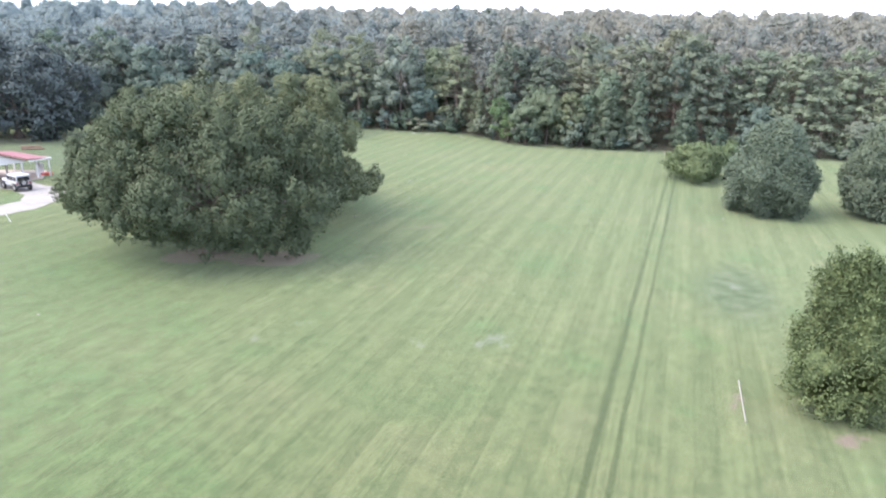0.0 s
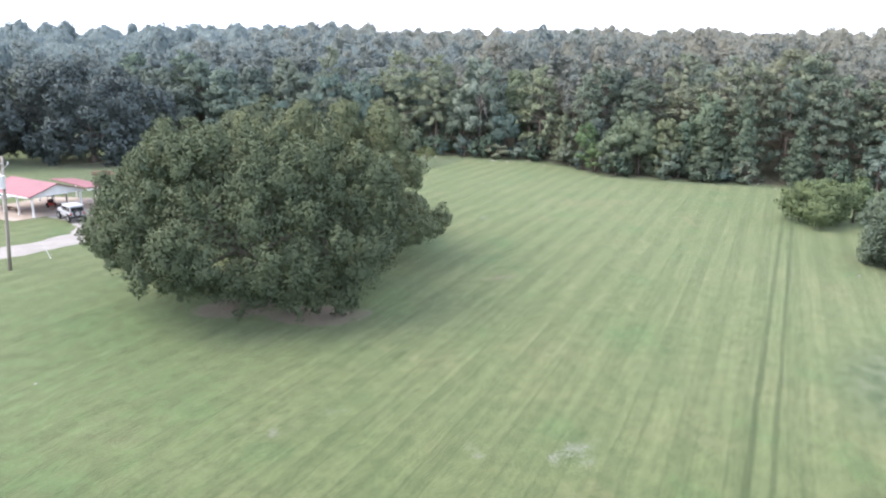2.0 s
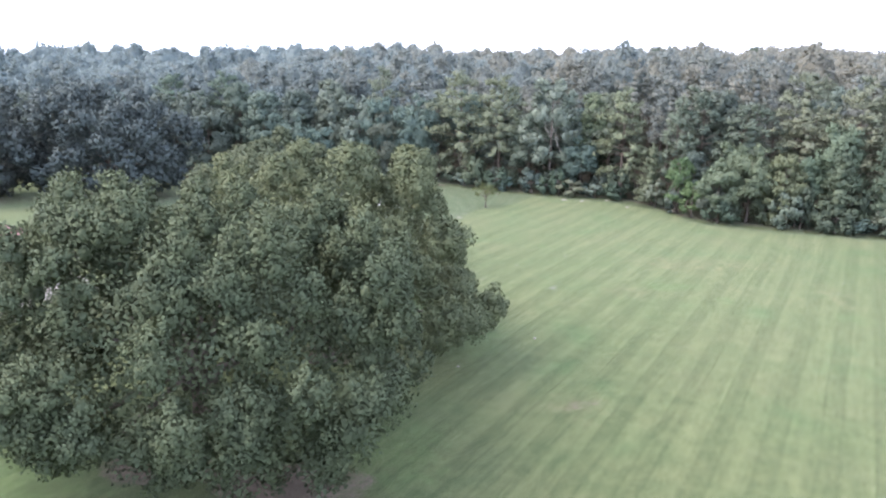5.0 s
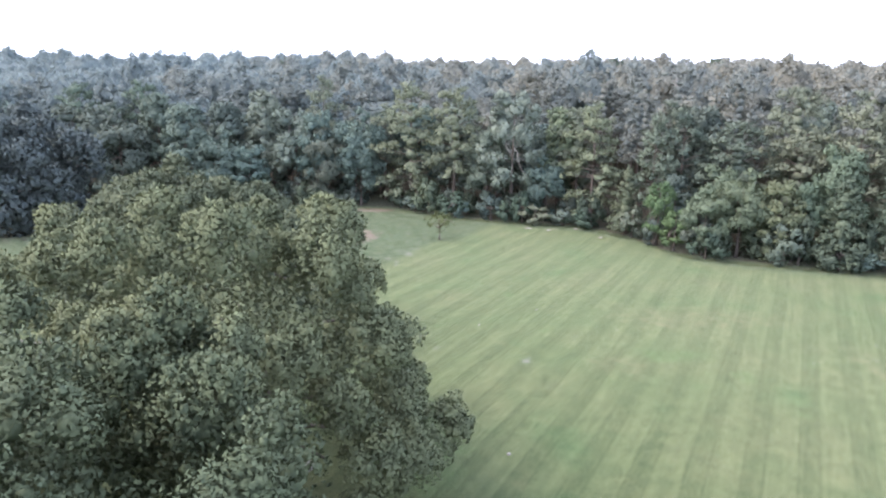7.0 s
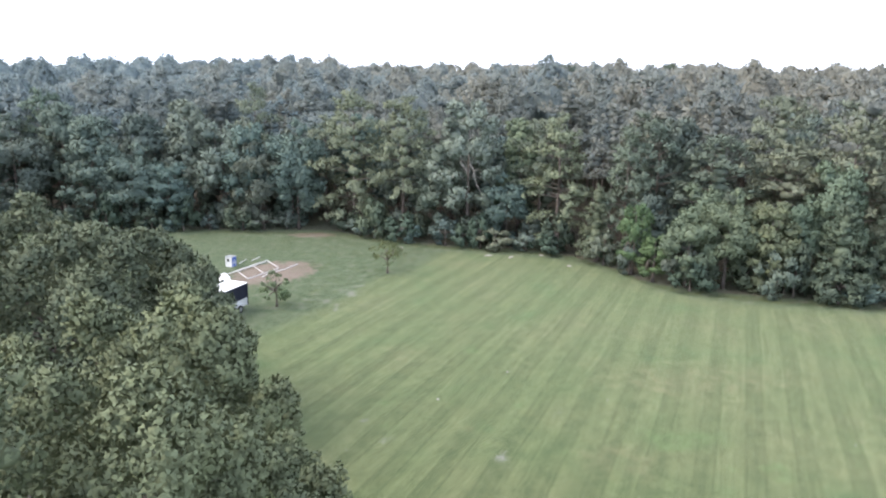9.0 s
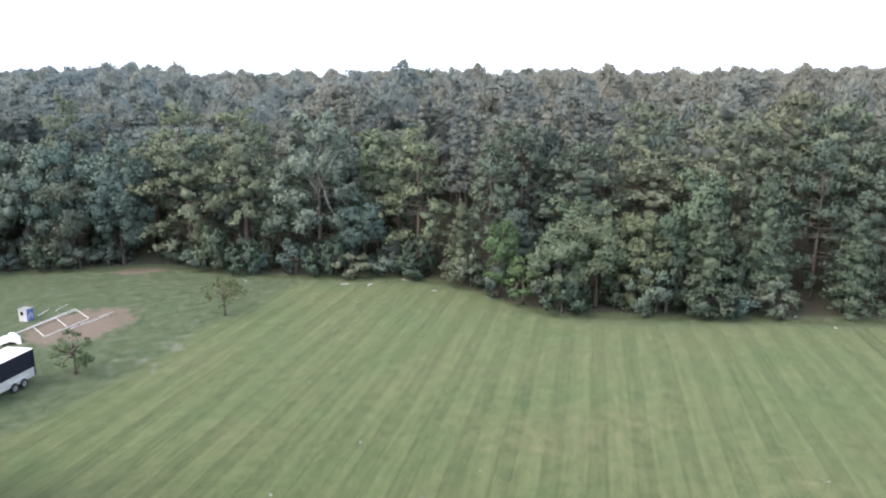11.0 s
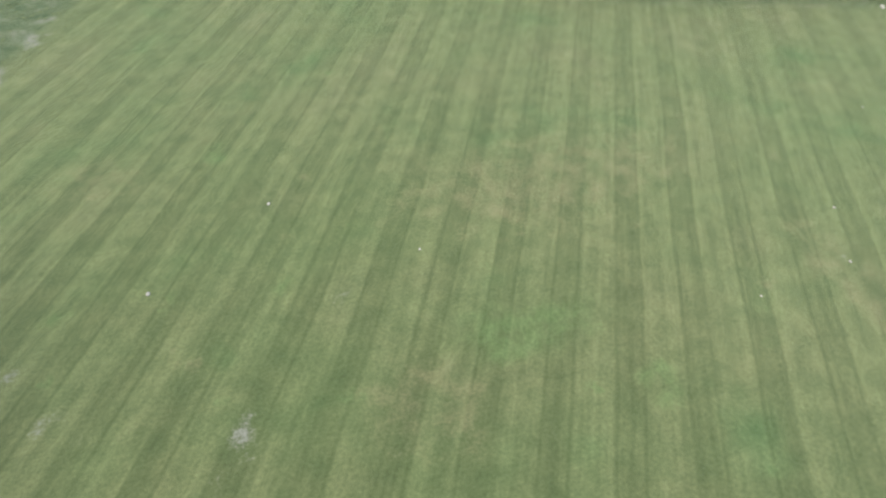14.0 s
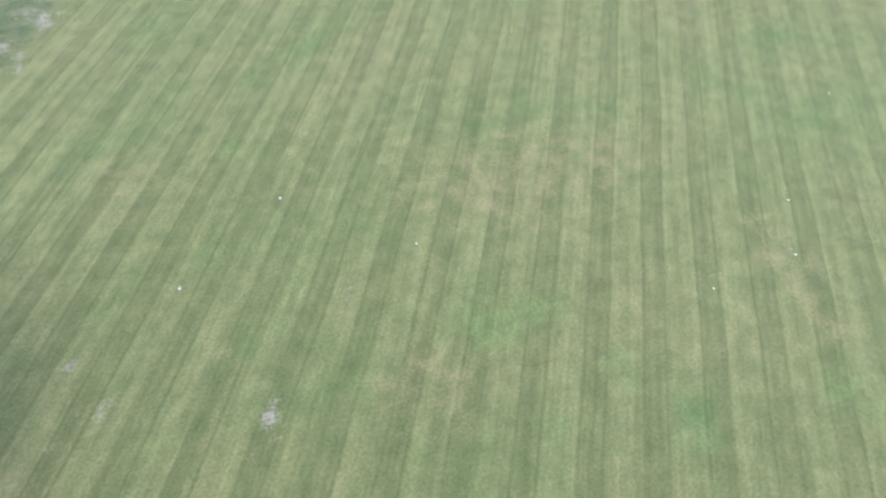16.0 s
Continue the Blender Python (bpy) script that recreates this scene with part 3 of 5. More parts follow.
def dome_crown(h, r, low, seed, count, leaf, point=0.8, lump=0.16, level=3, skirt=0.0, rough=0.35, even=0.94):
    """One uneven dome with leaves all over and a dense heart: a tree far off, or a clipped-looking evergreen.
    point: how much narrower its top is; skirt: the power of a crown that stays wide down to its foot."""
    mid = (h + low) / 2

    def surface(d):
        t = np.clip((d[:, 2:] + 1) / 2, 0, 1)
        p = d * (r, r, (h - low) / 2) * np.concatenate([1.15 - point * t ** 1.5, 1.15 - point * t ** 1.5, np.ones_like(t)], 1)
        if skirt:
            wide = r * np.maximum(0, 1 - t ** skirt) ** 0.64 * np.minimum(1, 0.62 + 1.1 * t) * np.minimum(1, t * 14 + 0.2)
            p = np.concatenate([unit(d[:, :2] + 1e-6) * wide, (t - 0.5) * (h - low)], 1)
        f = 1 + lump * np.clip(waves(p, seed, 0.75 * r), -1, 1) + 0.6 * lump * np.clip(waves(p, seed + 5, 0.34 * r), -1, 1) + (0.3 if not skirt else 0.6) * lump * waves(p, seed + 9, 0.15 * r)
        return p * f[:, None] * (1, 1, 1 if not skirt else 0.97) + (0, 0, mid)

    def normal(d):
        e = unit(np.cross(d, d[:, [1, 2, 0]] + 0.1))
        a = surface(d)
        n = unit(np.cross(surface(unit(d + 0.04 * e)) - a, surface(unit(d + 0.04 * np.cross(d, e))) - a))
        return n * np.where((n * d).sum(-1, keepdims=True) < 0, -1.0, 1.0)

    v, f = BALLS[level]
    core = (surface(v) - (0, 0, mid)) * (0.88 if not skirt else 0.90) + (0, 0, mid)
    f = f[v[f].mean(1)[:, 2] > -0.75] if not skirt else f
    d = unit(rng.normal(size=(count, 3)) + (0, 0, 0.35 if not skirt else 0.0))
    n = normal(d)
    p = surface(d) + n * rng.uniform(-rough, 0.7 * rough, (count, 1)) * (leaf if not skirt else 1.0)
    p[:, 2] = np.maximum(p[:, 2], low)
    way = n * 0.3 + (0, 0, 0.25 if not skirt else 0.7) + 0.6 * rng.normal(size=p.shape)
    rows = leaves(p, n + 0.6 * rng.normal(size=p.shape), leaf, leaf * 0.7, way, n + (0, 0, 0.1), even)
    return np.concatenate([rows, np.concatenate([core[f].reshape(-1, 3), normal(v)[f].reshape(-1, 3)], 1)])


def limb_parts(parent, base_z, ends, r0, r1, bark=BARK):
    for e in ends:
        bm = bmesh.new()
        s = np.array([0, 0, base_z * rng.uniform(0.75, 1.0)])
        e = np.array(e)
        pts = []
        kink = rng.normal(size=(5, 3)) * 0.05 * np.linalg.norm(e - s)
        for k, f in enumerate(np.linspace(0, 1, 6)):
            p = s + (e - s) * f + (0, 0, math.sin(f * math.pi) * 0.10 * np.linalg.norm((e - s)[:2]))
            if 0 < k < 5:
                p = p + kink[k - 1]
            pts.append(p)
        tube(bm, pts, np.linspace(r0 * rng.uniform(0.7, 1.1), r1, 6), 6)
        part("limb", bm, bark, parent, smooth=True)


def trunk_part(parent, height, r0, r1, bark=BARK, lean=0.0, sides=9):
    bm = bmesh.new()
    n = 7
    pts = [np.array([lean * f * f * height + 0.04 * math.sin(5 * f) * r0, 0.05 * math.sin(4 * f + 1) * r0, height * f]) for f in np.linspace(0, 1, n)]
    rad = [r0 * (1.7 if k == 0 else 1.12 if k == 1 else 1) * (1 - f) + r1 * f for k, f in enumerate(np.linspace(0, 1, n))]
    pts[0][2] = -0.1
    tube(bm, pts, rad, sides)
    return part("trunk", bm, bark, parent, smooth=True)


def great_oak(at, rx, ry, top, seed, count, lump, leaves_n, leaf, mat, label, skirt=-0.45, limbs=12, mid=0.40, more=(), power=0.85, clear=0.6, gaps=(), lean=0.0, flat=0.82, lift=0.0, deep=0.14):
    """A wide oak whose crown hangs nearly to the ground: billowing lobes round a dome."""
    global rng
    rng = np.random.default_rng(int(seed * 10))
    ob = thing("oak_tree", (at[0], at[1], 0), 0, label, "tree")
    zc = top * mid
    d = sphere_dirs(count, skirt)
    d = unit(d + 0.10 * rng.normal(size=d.shape))
    bulge = lobed(d, seed, 1.7, 0.14)
    r = lump * rng.uniform(0.6, 1.3, count)
    rz = np.where(d[:, 2] > 0, top - zc, zc * 1.1)
    shape = np.stack([np.sign(d[:, 0]) * np.abs(d[:, 0]) ** power * rx, np.sign(d[:, 1]) * np.abs(d[:, 1]) ** power * ry, np.sign(d[:, 2]) * np.abs(d[:, 2]) ** 0.9 * rz], -1)
    inward = np.maximum(0.3, 1 - r[:, None] * 1.2 / np.linalg.norm(shape, axis=1, keepdims=True))
    c = shape * bulge[:, None] * inward * rng.uniform(1 - deep, 1.09, (count, 1)) + (0, 0, zc)
    c[:, 2] = np.maximum(c[:, 2], r * (0.85 if not lift else 1.2 * flat) + clear + lift * np.maximum(0, np.linalg.norm(c[:, :2], axis=1) - 2.5) + rng.uniform(0, 1.2, count))
    c[:, 0] -= lean * np.maximum(0, c[:, 2] / top - 0.35)
    for x, y, z, rad in gaps:
        keep = np.linalg.norm(c - (x, y, z), axis=1) > rad
        c, r, d = c[keep], r[keep], d[keep]
    for x, y, z, rad in more:
        c, r, d = np.vstack([c, (x, y, z)]), np.append(r, rad), np.vstack([d, unit(np.array((x, y, 2.0)))])
    ends = c[rng.choice(len(c), min(limbs, len(c)), replace=False)] * (0.78, 0.78, 0.82)
    c2, r2, d2 = buds(c, r, d, 11, at=0.68, size=0.40, tall=flat / 0.82, lean=0.2)
    c3, r3, d3 = buds(c2, r2, d2, 3, at=0.85, size=0.46, tall=flat / 0.82, lean=1.0)
    rows = [kernels(c, r * 0.2, flat, 1), kernels(c2, r2 * 0.42, flat, 1), kernels(c3[::2], r3[::2] * 0.42, flat, 1),
            shell(np.vstack([c, c2, c3]), np.concatenate([r * 0.7, r2, r3]), np.vstack([d, d2, d3]), leaves_n, leaf, leaf * 0.82, flat, tuft=6, loose=0.34, near=0.50, far=1.12, outer=1.0, even=0.94, skew=0.14, bias=0.4)]
    inner = sphere_dirs(40, -0.1)
    ci = inner * (rx * 0.56, ry * 0.56, (top - zc) * 0.58) * rng.uniform(0.6, 1.0, (len(inner), 1)) + (0, 0, zc)
    for x, y, z, rad in gaps:
        keep = np.linalg.norm(ci - (x, y, z), axis=1) > rad + 1.0
        ci, inner = ci[keep], inner[keep]
    rows.append(shell(ci, np.full(len(ci), 2.2), inner, 24000, 0.2, 0.17))
    link("crown", leafage("crown", np.concatenate(rows)), mat, ob)
    trunk_part(ob, top * 0.3, 0.62, 0.42)
    limb_parts(ob, top * 0.28, ends, 0.26, 0.06)
    return ob


def lobed_crown(h, r, low, seed, n, total, leaf, taper=0.35, second=5, third=0, level=2, size=(0.24, 0.46), thin=False, uneven=0.28, hearts=2):
    """An upright leafy crown: large lobes, each with smaller clumps, over dense hearts. Also gives the lobes' centres."""
    half = (h - low) / 2
    d = unit(sphere_dirs(n, -0.85) + 0.22 * rng.normal(size=(n, 3)))
    rad = r * rng.uniform(*size, n)
    t = (d[:, 2:] + 1) / 2
    bulge = lobed(d, seed, 1.6, uneven)[:, None]
    wide = 1.08 - taper * t
    c = d * (r, r, half) * np.concatenate([wide, wide, np.ones_like(t)], 1) * bulge
    c = c * np.maximum(0.25, 1 - 0.95 * rad[:, None] / np.linalg.norm(c, axis=1, keepdims=True))
    c[:, 2] = np.clip(c[:, 2] + low + half, low + 0.7 * rad, h - 0.9 * rad)
    c2, r2, d2 = buds(c, rad, d, second, at=0.78, size=0.46)
    groups = [(c, rad * 0.85, d), (c2, r2, d2)]
    if third:
        groups.append(buds(c2, r2, d2, third, at=0.9, size=0.55))
    cs, rs, ds = (np.concatenate(g) for g in zip(*groups))
    rows = [shell(cs, rs, ds, total, leaf, leaf * 0.8, 0.82)]
    if not thin:
        rows.append(kernels(c, rad * 0.46, 0.85, level))
        if hearts > 1:
            rows.append(kernels(c2, r2 * 0.38, 0.8, 1))
    return np.concatenate(rows), c


def bough_crown(h, r, low, seed, levels, per, total, leaf, puff=0.9, cone=False, heart=True, slim=0.5, dense=0.42):
    """A pine's crown: boughs in whorls, each ending in flat leafy plates with gaps between. Also gives the boughs."""
    c, rad, out, boughs = [], [], [], []
    swing = rng.uniform(0, 6.28)
    for i in range(levels):
        n = max(3, round(per * (1 - 0.35 * i / levels)))
        for j in range(n):
            f = min(0.99, (i + rng.uniform(0.0, 1.0)) / levels)
            z = low + (h - low) * f * 0.95
            prof = (1.02 - f) ** 0.8 if cone else min(1.0, 0.60 + 1.5 * f) * (1.01 - f ** 2.4) ** 0.62
            lift = (-0.30 + 0.85 * f if not cone else 0.10 + 0.6 * f) + rng.uniform(-0.12, 0.12)
            a = swing + i * 2.4 + (j + rng.uniform(-0.28, 0.28)) * 2 * math.pi / n
            ln = r * prof * rng.uniform(0.66, 1.06)
            way, side = np.array([math.cos(a), math.sin(a), lift]), np.array([-math.sin(a), math.cos(a), 0])
            foot = np.array([0, 0, z])
            boughs.append((foot, foot + way * ln * 0.5 + (0, 0, 0.06 * ln), foot + way * ln * 0.92, ln))
            for s in (0.5, 0.78, 1.0):
                if ln * s < 0.4 * puff and s < 1.0:
                    continue
                p = foot + way * ln * s + side * rng.uniform(-0.24, 0.24) * ln * s + (0, 0, 0.08 * ln * math.sin(math.pi * s) + puff * rng.uniform(-0.4, 0.4))
                c.append(p)
                rad.append(puff * rng.uniform(0.65, 1.2) * (0.62 + 0.38 * prof) * (1.0 if s < 1.0 else 0.8))
                out.append((way[0], way[1], 0.55))
    for k in range(4):
        c.append((rng.uniform(-0.3, 0.3), rng.uniform(-0.3, 0.3), h - 0.35 - 0.55 * k))
        rad.append(puff * (0.45 + 0.10 * k))
        out.append((0, 0, 1))
    c, rad, out = np.array(c), np.array(rad), unit(np.array(out))
    rows = [shell(c, rad, out, total, leaf, leaf * slim, 0.66, up=0.6, tuft=6, loose=0.25), kernels(c, rad * dense, 0.6, 1)]
    if heart:
        mid = np.linspace(low + 0.25 * (h - low), h * 0.9, 7)
        rows.append(kernels(np.stack([0 * mid, 0 * mid, mid], -1), r * (0.24 if not cone else 0.42) * (1.05 - (mid - low) / (h - low)) ** 0.7, 0.8, 1))
    return np.concatenate(rows), boughs


def broad_tree(name, h, r, low, seed, n, total, leaf, mat, label, group="", twig=BARK, limbs=5, thick=0.10, **shape):
    ob = thing(name, (0, 0, 0), 0, label, "tree", group)
    v, c = lobed_crown(h, r, low, seed, n, total, leaf, **shape)
    link("crown", leafage("crown", v), mat, ob)
    trunk_part(ob, h * 0.78, 0.028 * h * 0.5 + 0.05, 0.06, sides=7)
    limb_parts(ob, h * 0.55, c[rng.choice(len(c), limbs, replace=False)], thick, 0.03, twig)
    return ob


def pine_tree(name, h, r, low, seed, levels, per, total, leaf, mat, label, group="", **shape):
    ob = thing(name, (0, 0, 0), 0, label, "tree", group)
    v, boughs = bough_crown(h, r, low, seed, levels, per, total, leaf, **shape)
    link("crown", leafage("crown", v), mat, ob)
    bm = bmesh.new()
    tube(bm, [np.array([0.05 * math.sin(9 * f), 0, h * 0.95 * f - 0.1]) for f in np.linspace(0, 1, 6)], np.linspace(0.016 * h, 0.03, 6), 7)
    for a, b, c, ln in boughs:
        tube(bm, [a, b, c], [0.011 * ln + 0.015, 0.007 * ln + 0.01, 0.01], 4)
    part("trunk", bm, PINE_BARK, ob, "reddish brown pine trunk with bare boughs")
    return ob


great_oak((-10.8, 29.4), 10.8, 9.0, 12.7, 3.1, 108, 1.34, 420000, 0.128, OAK_A, "huge spreading oak with a dense dark green crown over bare dirt",
          power=0.85, mid=0.43, clear=0.3, lean=0.7, flat=1.12, lift=0.40, deep=0.26, gaps=[(0.8, -7.2, 5.8, 1.8)],
          more=[(-2.5, -5.6, 3.8, 1.6), (-0.5, -6.0, 3.2, 1.5), (1.8, -6.0, 3.5, 1.6), (-4.6, -5.0, 4.6, 1.6), (3.8, -5.8, 3.8, 1.7), (7.6, -3.4, 4.4, 2.5), (6.0, -2.8, 2.0, 1.6), (3.4, -2.8, 1.7, 1.2), (1.0, -2.6, 1.6, 1.2), (-1.7, -2.4, 1.5, 1.2), (3.6, -5.0, 2.2, 1.5), (6.2, -4.2, 2.0, 1.4), (0.4, -4.6, 1.9, 1.3), (-8.6, -1.6, 4.6, 1.6), (-5.0, -3.4, 3.6, 1.4), (-3.2, -4.4, 2.8, 1.4), (-6.8, -2.6, 4.2, 1.4), (-9.6, -1.0, 5.0, 1.5), (-9.2, 0.4, 6.4, 1.3),
                (-5.6, 1.0, 11.5, 1.5), (-4.0, 2.4, 11.3, 1.5), (-6.4, 2.4, 10.5, 1.5), (-3.2, 0.2, 11.1, 1.4), (-5.2, -0.8, 10.7, 1.4), (-7.4, 0.6, 9.6, 1.4), (-8.4, 4.4, 3.4, 1.8), (-6.2, 3.0, 2.8, 1.8), (-8.8, 2.6, 4.4, 1.6), (-10.6, -0.6, 5.4, 1.3), (-10.4, 0.4, 4.2, 1.2)])
great_oak((-7.3, 41.0), 10.8, 11.8, 14.6, 8.4, 100, 1.34, 400000, 0.126, OAK_B, "wide round oak with grey-green leaves and low hanging boughs", power=1.0, mid=0.3, flat=0.92, deep=0.24, gaps=[(3.5, -8.5, 3.0, 3.4), (3.6, -5.6, 5.4, 2.5), (2.6, -3.0, 3.6, 2.4), (6.2, -7.0, 3.6, 2.2)],
          more=[(10.2, 0.9, 3.2, 1.6), (8.6, -1.2, 2.8, 1.7), (8.2, 3.0, 3.2, 1.8), (8.6, 5.6, 3.0, 1.6), (7.8, 8.2, 3.2, 1.6), (6.4, 10.2, 3.6, 1.6), (4.4, 11.2, 3.4, 1.5)])
great_oak((-14.3, 63.1), 10.6, 8.8, 12.8, 14.7, 90, 1.5, 110000, 0.21, OAK_C, "broad dark green oak beside the parked trailer", power=1.0,
          more=[(9.0, -2, 4, 1.4), (9.0, -4.0, 2.6, 1.4), (9.2, -2.4, 7.4, 1.2), (10.0, -3.0, 6.0, 1.3), (8.0, -2.0, 8.8, 1.2), (9.4, -1.0, 5.6, 1.4)])
great_oak((-51.0, 102.0), 12.6, 9.0, 16.6, 21.0, 74, 2.4, 40000, 0.44, DARK, "tall dark oak at the far edge of the lawn", limbs=6, skirt=-0.95, mid=0.42, clear=-0.9, power=0.7)
great_oak((-72.0, 97.0), 12.6, 9.0, 17.4, 27.0, 74, 2.4, 40000, 0.44, DARK, "very dark round oak behind the swimming pool", limbs=6, skirt=-0.95, mid=0.42, clear=-0.9, power=0.7)

rng = np.random.default_rng(11)
# shrubs by the track
def dense_shrub(name, x, y, h, r, seed, count, leaf, mat, label, group="", **shape):
    ob = thing(name, (x, y, 0), x * 7, label, "tree", group)
    link("crown", leafage("crown", dome_crown(h, r, 0.12, seed, count, leaf, **shape)), mat, ob)
    trunk_part(ob, h * 0.6, 0.16, 0.05, sides=7)


dense_shrub("evergreen_shrub", 46.3, 36.4, 10.2, 4.7, 3.0, 62000, 0.20, SHRUB, "large dense round evergreen shrub standing on the lawn", "evergreens on the lawn", skirt=1.8, lump=0.12, rough=0.75, even=0.80)
dense_shrub("evergreen_shrub", 57.8, 33.0, 10.0, 4.7, 9.0, 62000, 0.20, SHRUB, "broad bushy evergreen beside a similar shrub", "evergreens on the lawn", skirt=1.7, lump=0.13, rough=0.75, even=0.80)
dense_shrub("holly_tree", 22.6, -2.4, 8.0, 2.9, 5.0, 56000, 0.135, HOLLY, "bushy holly tree with bright new leaves beside the track", skirt=1.25, lump=0.22, rough=0.65, even=0.80)
ob = broad_tree("round_bush", 5.0, 3.9, 0.1, 4.0, 30, 18000, 0.20, FRESH, "leafy rounded bush beside the large evergreen", taper=0.3)
ob.matrix_basis = pose(48.3, 54.6, 0, 0, 0, 0)
ob = broad_tree("round_bush", 5.2, 2.2, 0.3, 9.0, 20, 10000, 0.20, FRESH, "taller yellow-green bush behind the rounded bush", taper=0.3)
ob.matrix_basis = pose(53.6, 55.5, 0, 0, 0, 60)

# small trees in the rough grass
ob = broad_tree("sapling", 3.2, 1.0, 0.25, 2.0, 16, 1700, 0.16, FRESH, "small bushy sapling in rough grass near the trailer", taper=-0.7, thin=True)
ob.matrix_basis = pose(-4.9, 86.4, 0, 0, 0, 0)
ob = broad_tree("sapling", 3.3, 2.1, 1.5, 6.0, 14, 1500, 0.15, WEED, "thin young tree with sparse yellow-green leaves", thin=True)
ob.matrix_basis = pose(5.6, 98.0, 0, 0, 0, 0)

rng = np.random.default_rng(12)
# prototypes for the edge of the woods, built once and then copied
P_GROUP, H_GROUP = "pines at the edge of the woods", "broadleaf trees"
PINES = [pine_tree("pine_tree", 18.5, 5.6, 2.0, 1, 10, 5, 9000, 0.40, PINE, "tall pine with ragged layered boughs at the wood's edge", P_GROUP, puff=1.05),
         pine_tree("pine_tree", 17.0, 5.0, 2.4, 2, 9, 5, 8500, 0.36, PINE, "tall open pine showing its trunk and limbs", P_GROUP, puff=0.9, heart=False),
         pine_tree("pine_tree", 20.0, 6.2, 8.5, 3, 7, 6, 9000, 0.40, PINE, "tall pine with a broad brownish green crown", P_GROUP, puff=1.15),
         pine_tree("pine_tree", 18.0, 5.2, 5.4, 4, 9, 5, 8500, 0.40, PINE, "tall pine with close tiers of drooping boughs", P_GROUP, puff=0.95)]
PINE_SIZE = ((18.5, 5.6), (17.0, 5.0), (20.0, 6.2), (18.0, 5.2))
YOUNG = [pine_tree("young_pine", 10.5, 3.3, 0.2, 5, 14, 7, 9000, 0.27, YOUNG_PINE, "young conical pine in front of the woods", "young pines", puff=0.62, cone=True),
         pine_tree("young_pine", 10.5, 3.3, 0.2, 6, 12, 6, 8000, 0.28, YOUNG_PINE, "bushy young pine with tiers of boughs", "young pines", puff=0.7, cone=True)]
HARDS = [broad_tree("broadleaf_tree", 16.0, 5.0, 0.6, 11.0, 26, 8800, 0.40, HARD, "dense green broadleaf tree at the wood's edge", H_GROUP, taper=0.4),
         broad_tree("broadleaf_tree", 16.0, 4.6, 0.8, 17.0, 24, 8800, 0.40, HARD, "leafy tree with an uneven crown at the wood's edge", H_GROUP, taper=0.62, uneven=0.4),
         broad_tree("broadleaf_tree", 15.0, 5.2, 0.5, 23.0, 20, 8800, 0.40, HARD, "round bluish green tree at the wood's edge", H_GROUP, taper=0.25, size=(0.28, 0.52)),
         broad_tree("broadleaf_tree", 18.0, 4.4, 1.0, 29.0, 34, 8800, 0.40, HARD, "tall feathery green tree at the wood's edge", H_GROUP, taper=0.7, size=(0.2, 0.36), uneven=0.35)]
HARD_SIZE = ((16.0, 5.0), (16.0, 4.6), (15.0, 5.2), (18.0, 4.4))
PALE = [broad_tree("broadleaf_tree", 18.5, 4.8, 3.0, 37.0, 32, 14000, 0.36, HARD, "pale grey-green tree with thin whitish branches", H_GROUP, twig=SNAG, thick=0.07, limbs=12, taper=0.3, size=(0.18, 0.34), hearts=1)]
BRIGHTS = [broad_tree("broadleaf_tree", 8.0, 2.4, 0.4, 31.0, 18, 6000, 0.22, BRIGHT, "bright light green young tree at the wood's edge", H_GROUP)]
BUSHES = [broad_tree("edge_bush", 3.4, 2.0, 0.1, 41.0, 9, 1300, 0.30, HARD, "leafy low bush at the foot of the woods", "bushes along the woods", second=4, third=0, level=1, limbs=3),
          broad_tree("edge_bush", 2.6, 1.8, 0.1, 47.0, 8, 1200, 0.30, SHRUB, "green low bush at the foot of the woods", "bushes along the woods", second=4, third=0, level=1, limbs=3)]
used = set()
# whole-tree leaf tints; dark also puts shade into the second row
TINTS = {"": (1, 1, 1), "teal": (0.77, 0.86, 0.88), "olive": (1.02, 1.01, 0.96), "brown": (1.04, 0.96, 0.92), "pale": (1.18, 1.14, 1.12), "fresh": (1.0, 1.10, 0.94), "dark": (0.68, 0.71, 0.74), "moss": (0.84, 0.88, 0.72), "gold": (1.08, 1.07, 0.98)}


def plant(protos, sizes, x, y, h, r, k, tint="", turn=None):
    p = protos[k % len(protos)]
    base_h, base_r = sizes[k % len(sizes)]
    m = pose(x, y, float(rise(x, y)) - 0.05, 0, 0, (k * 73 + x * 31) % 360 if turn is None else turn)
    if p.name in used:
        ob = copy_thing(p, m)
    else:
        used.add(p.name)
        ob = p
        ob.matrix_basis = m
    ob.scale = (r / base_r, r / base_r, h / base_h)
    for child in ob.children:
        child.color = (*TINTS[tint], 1)


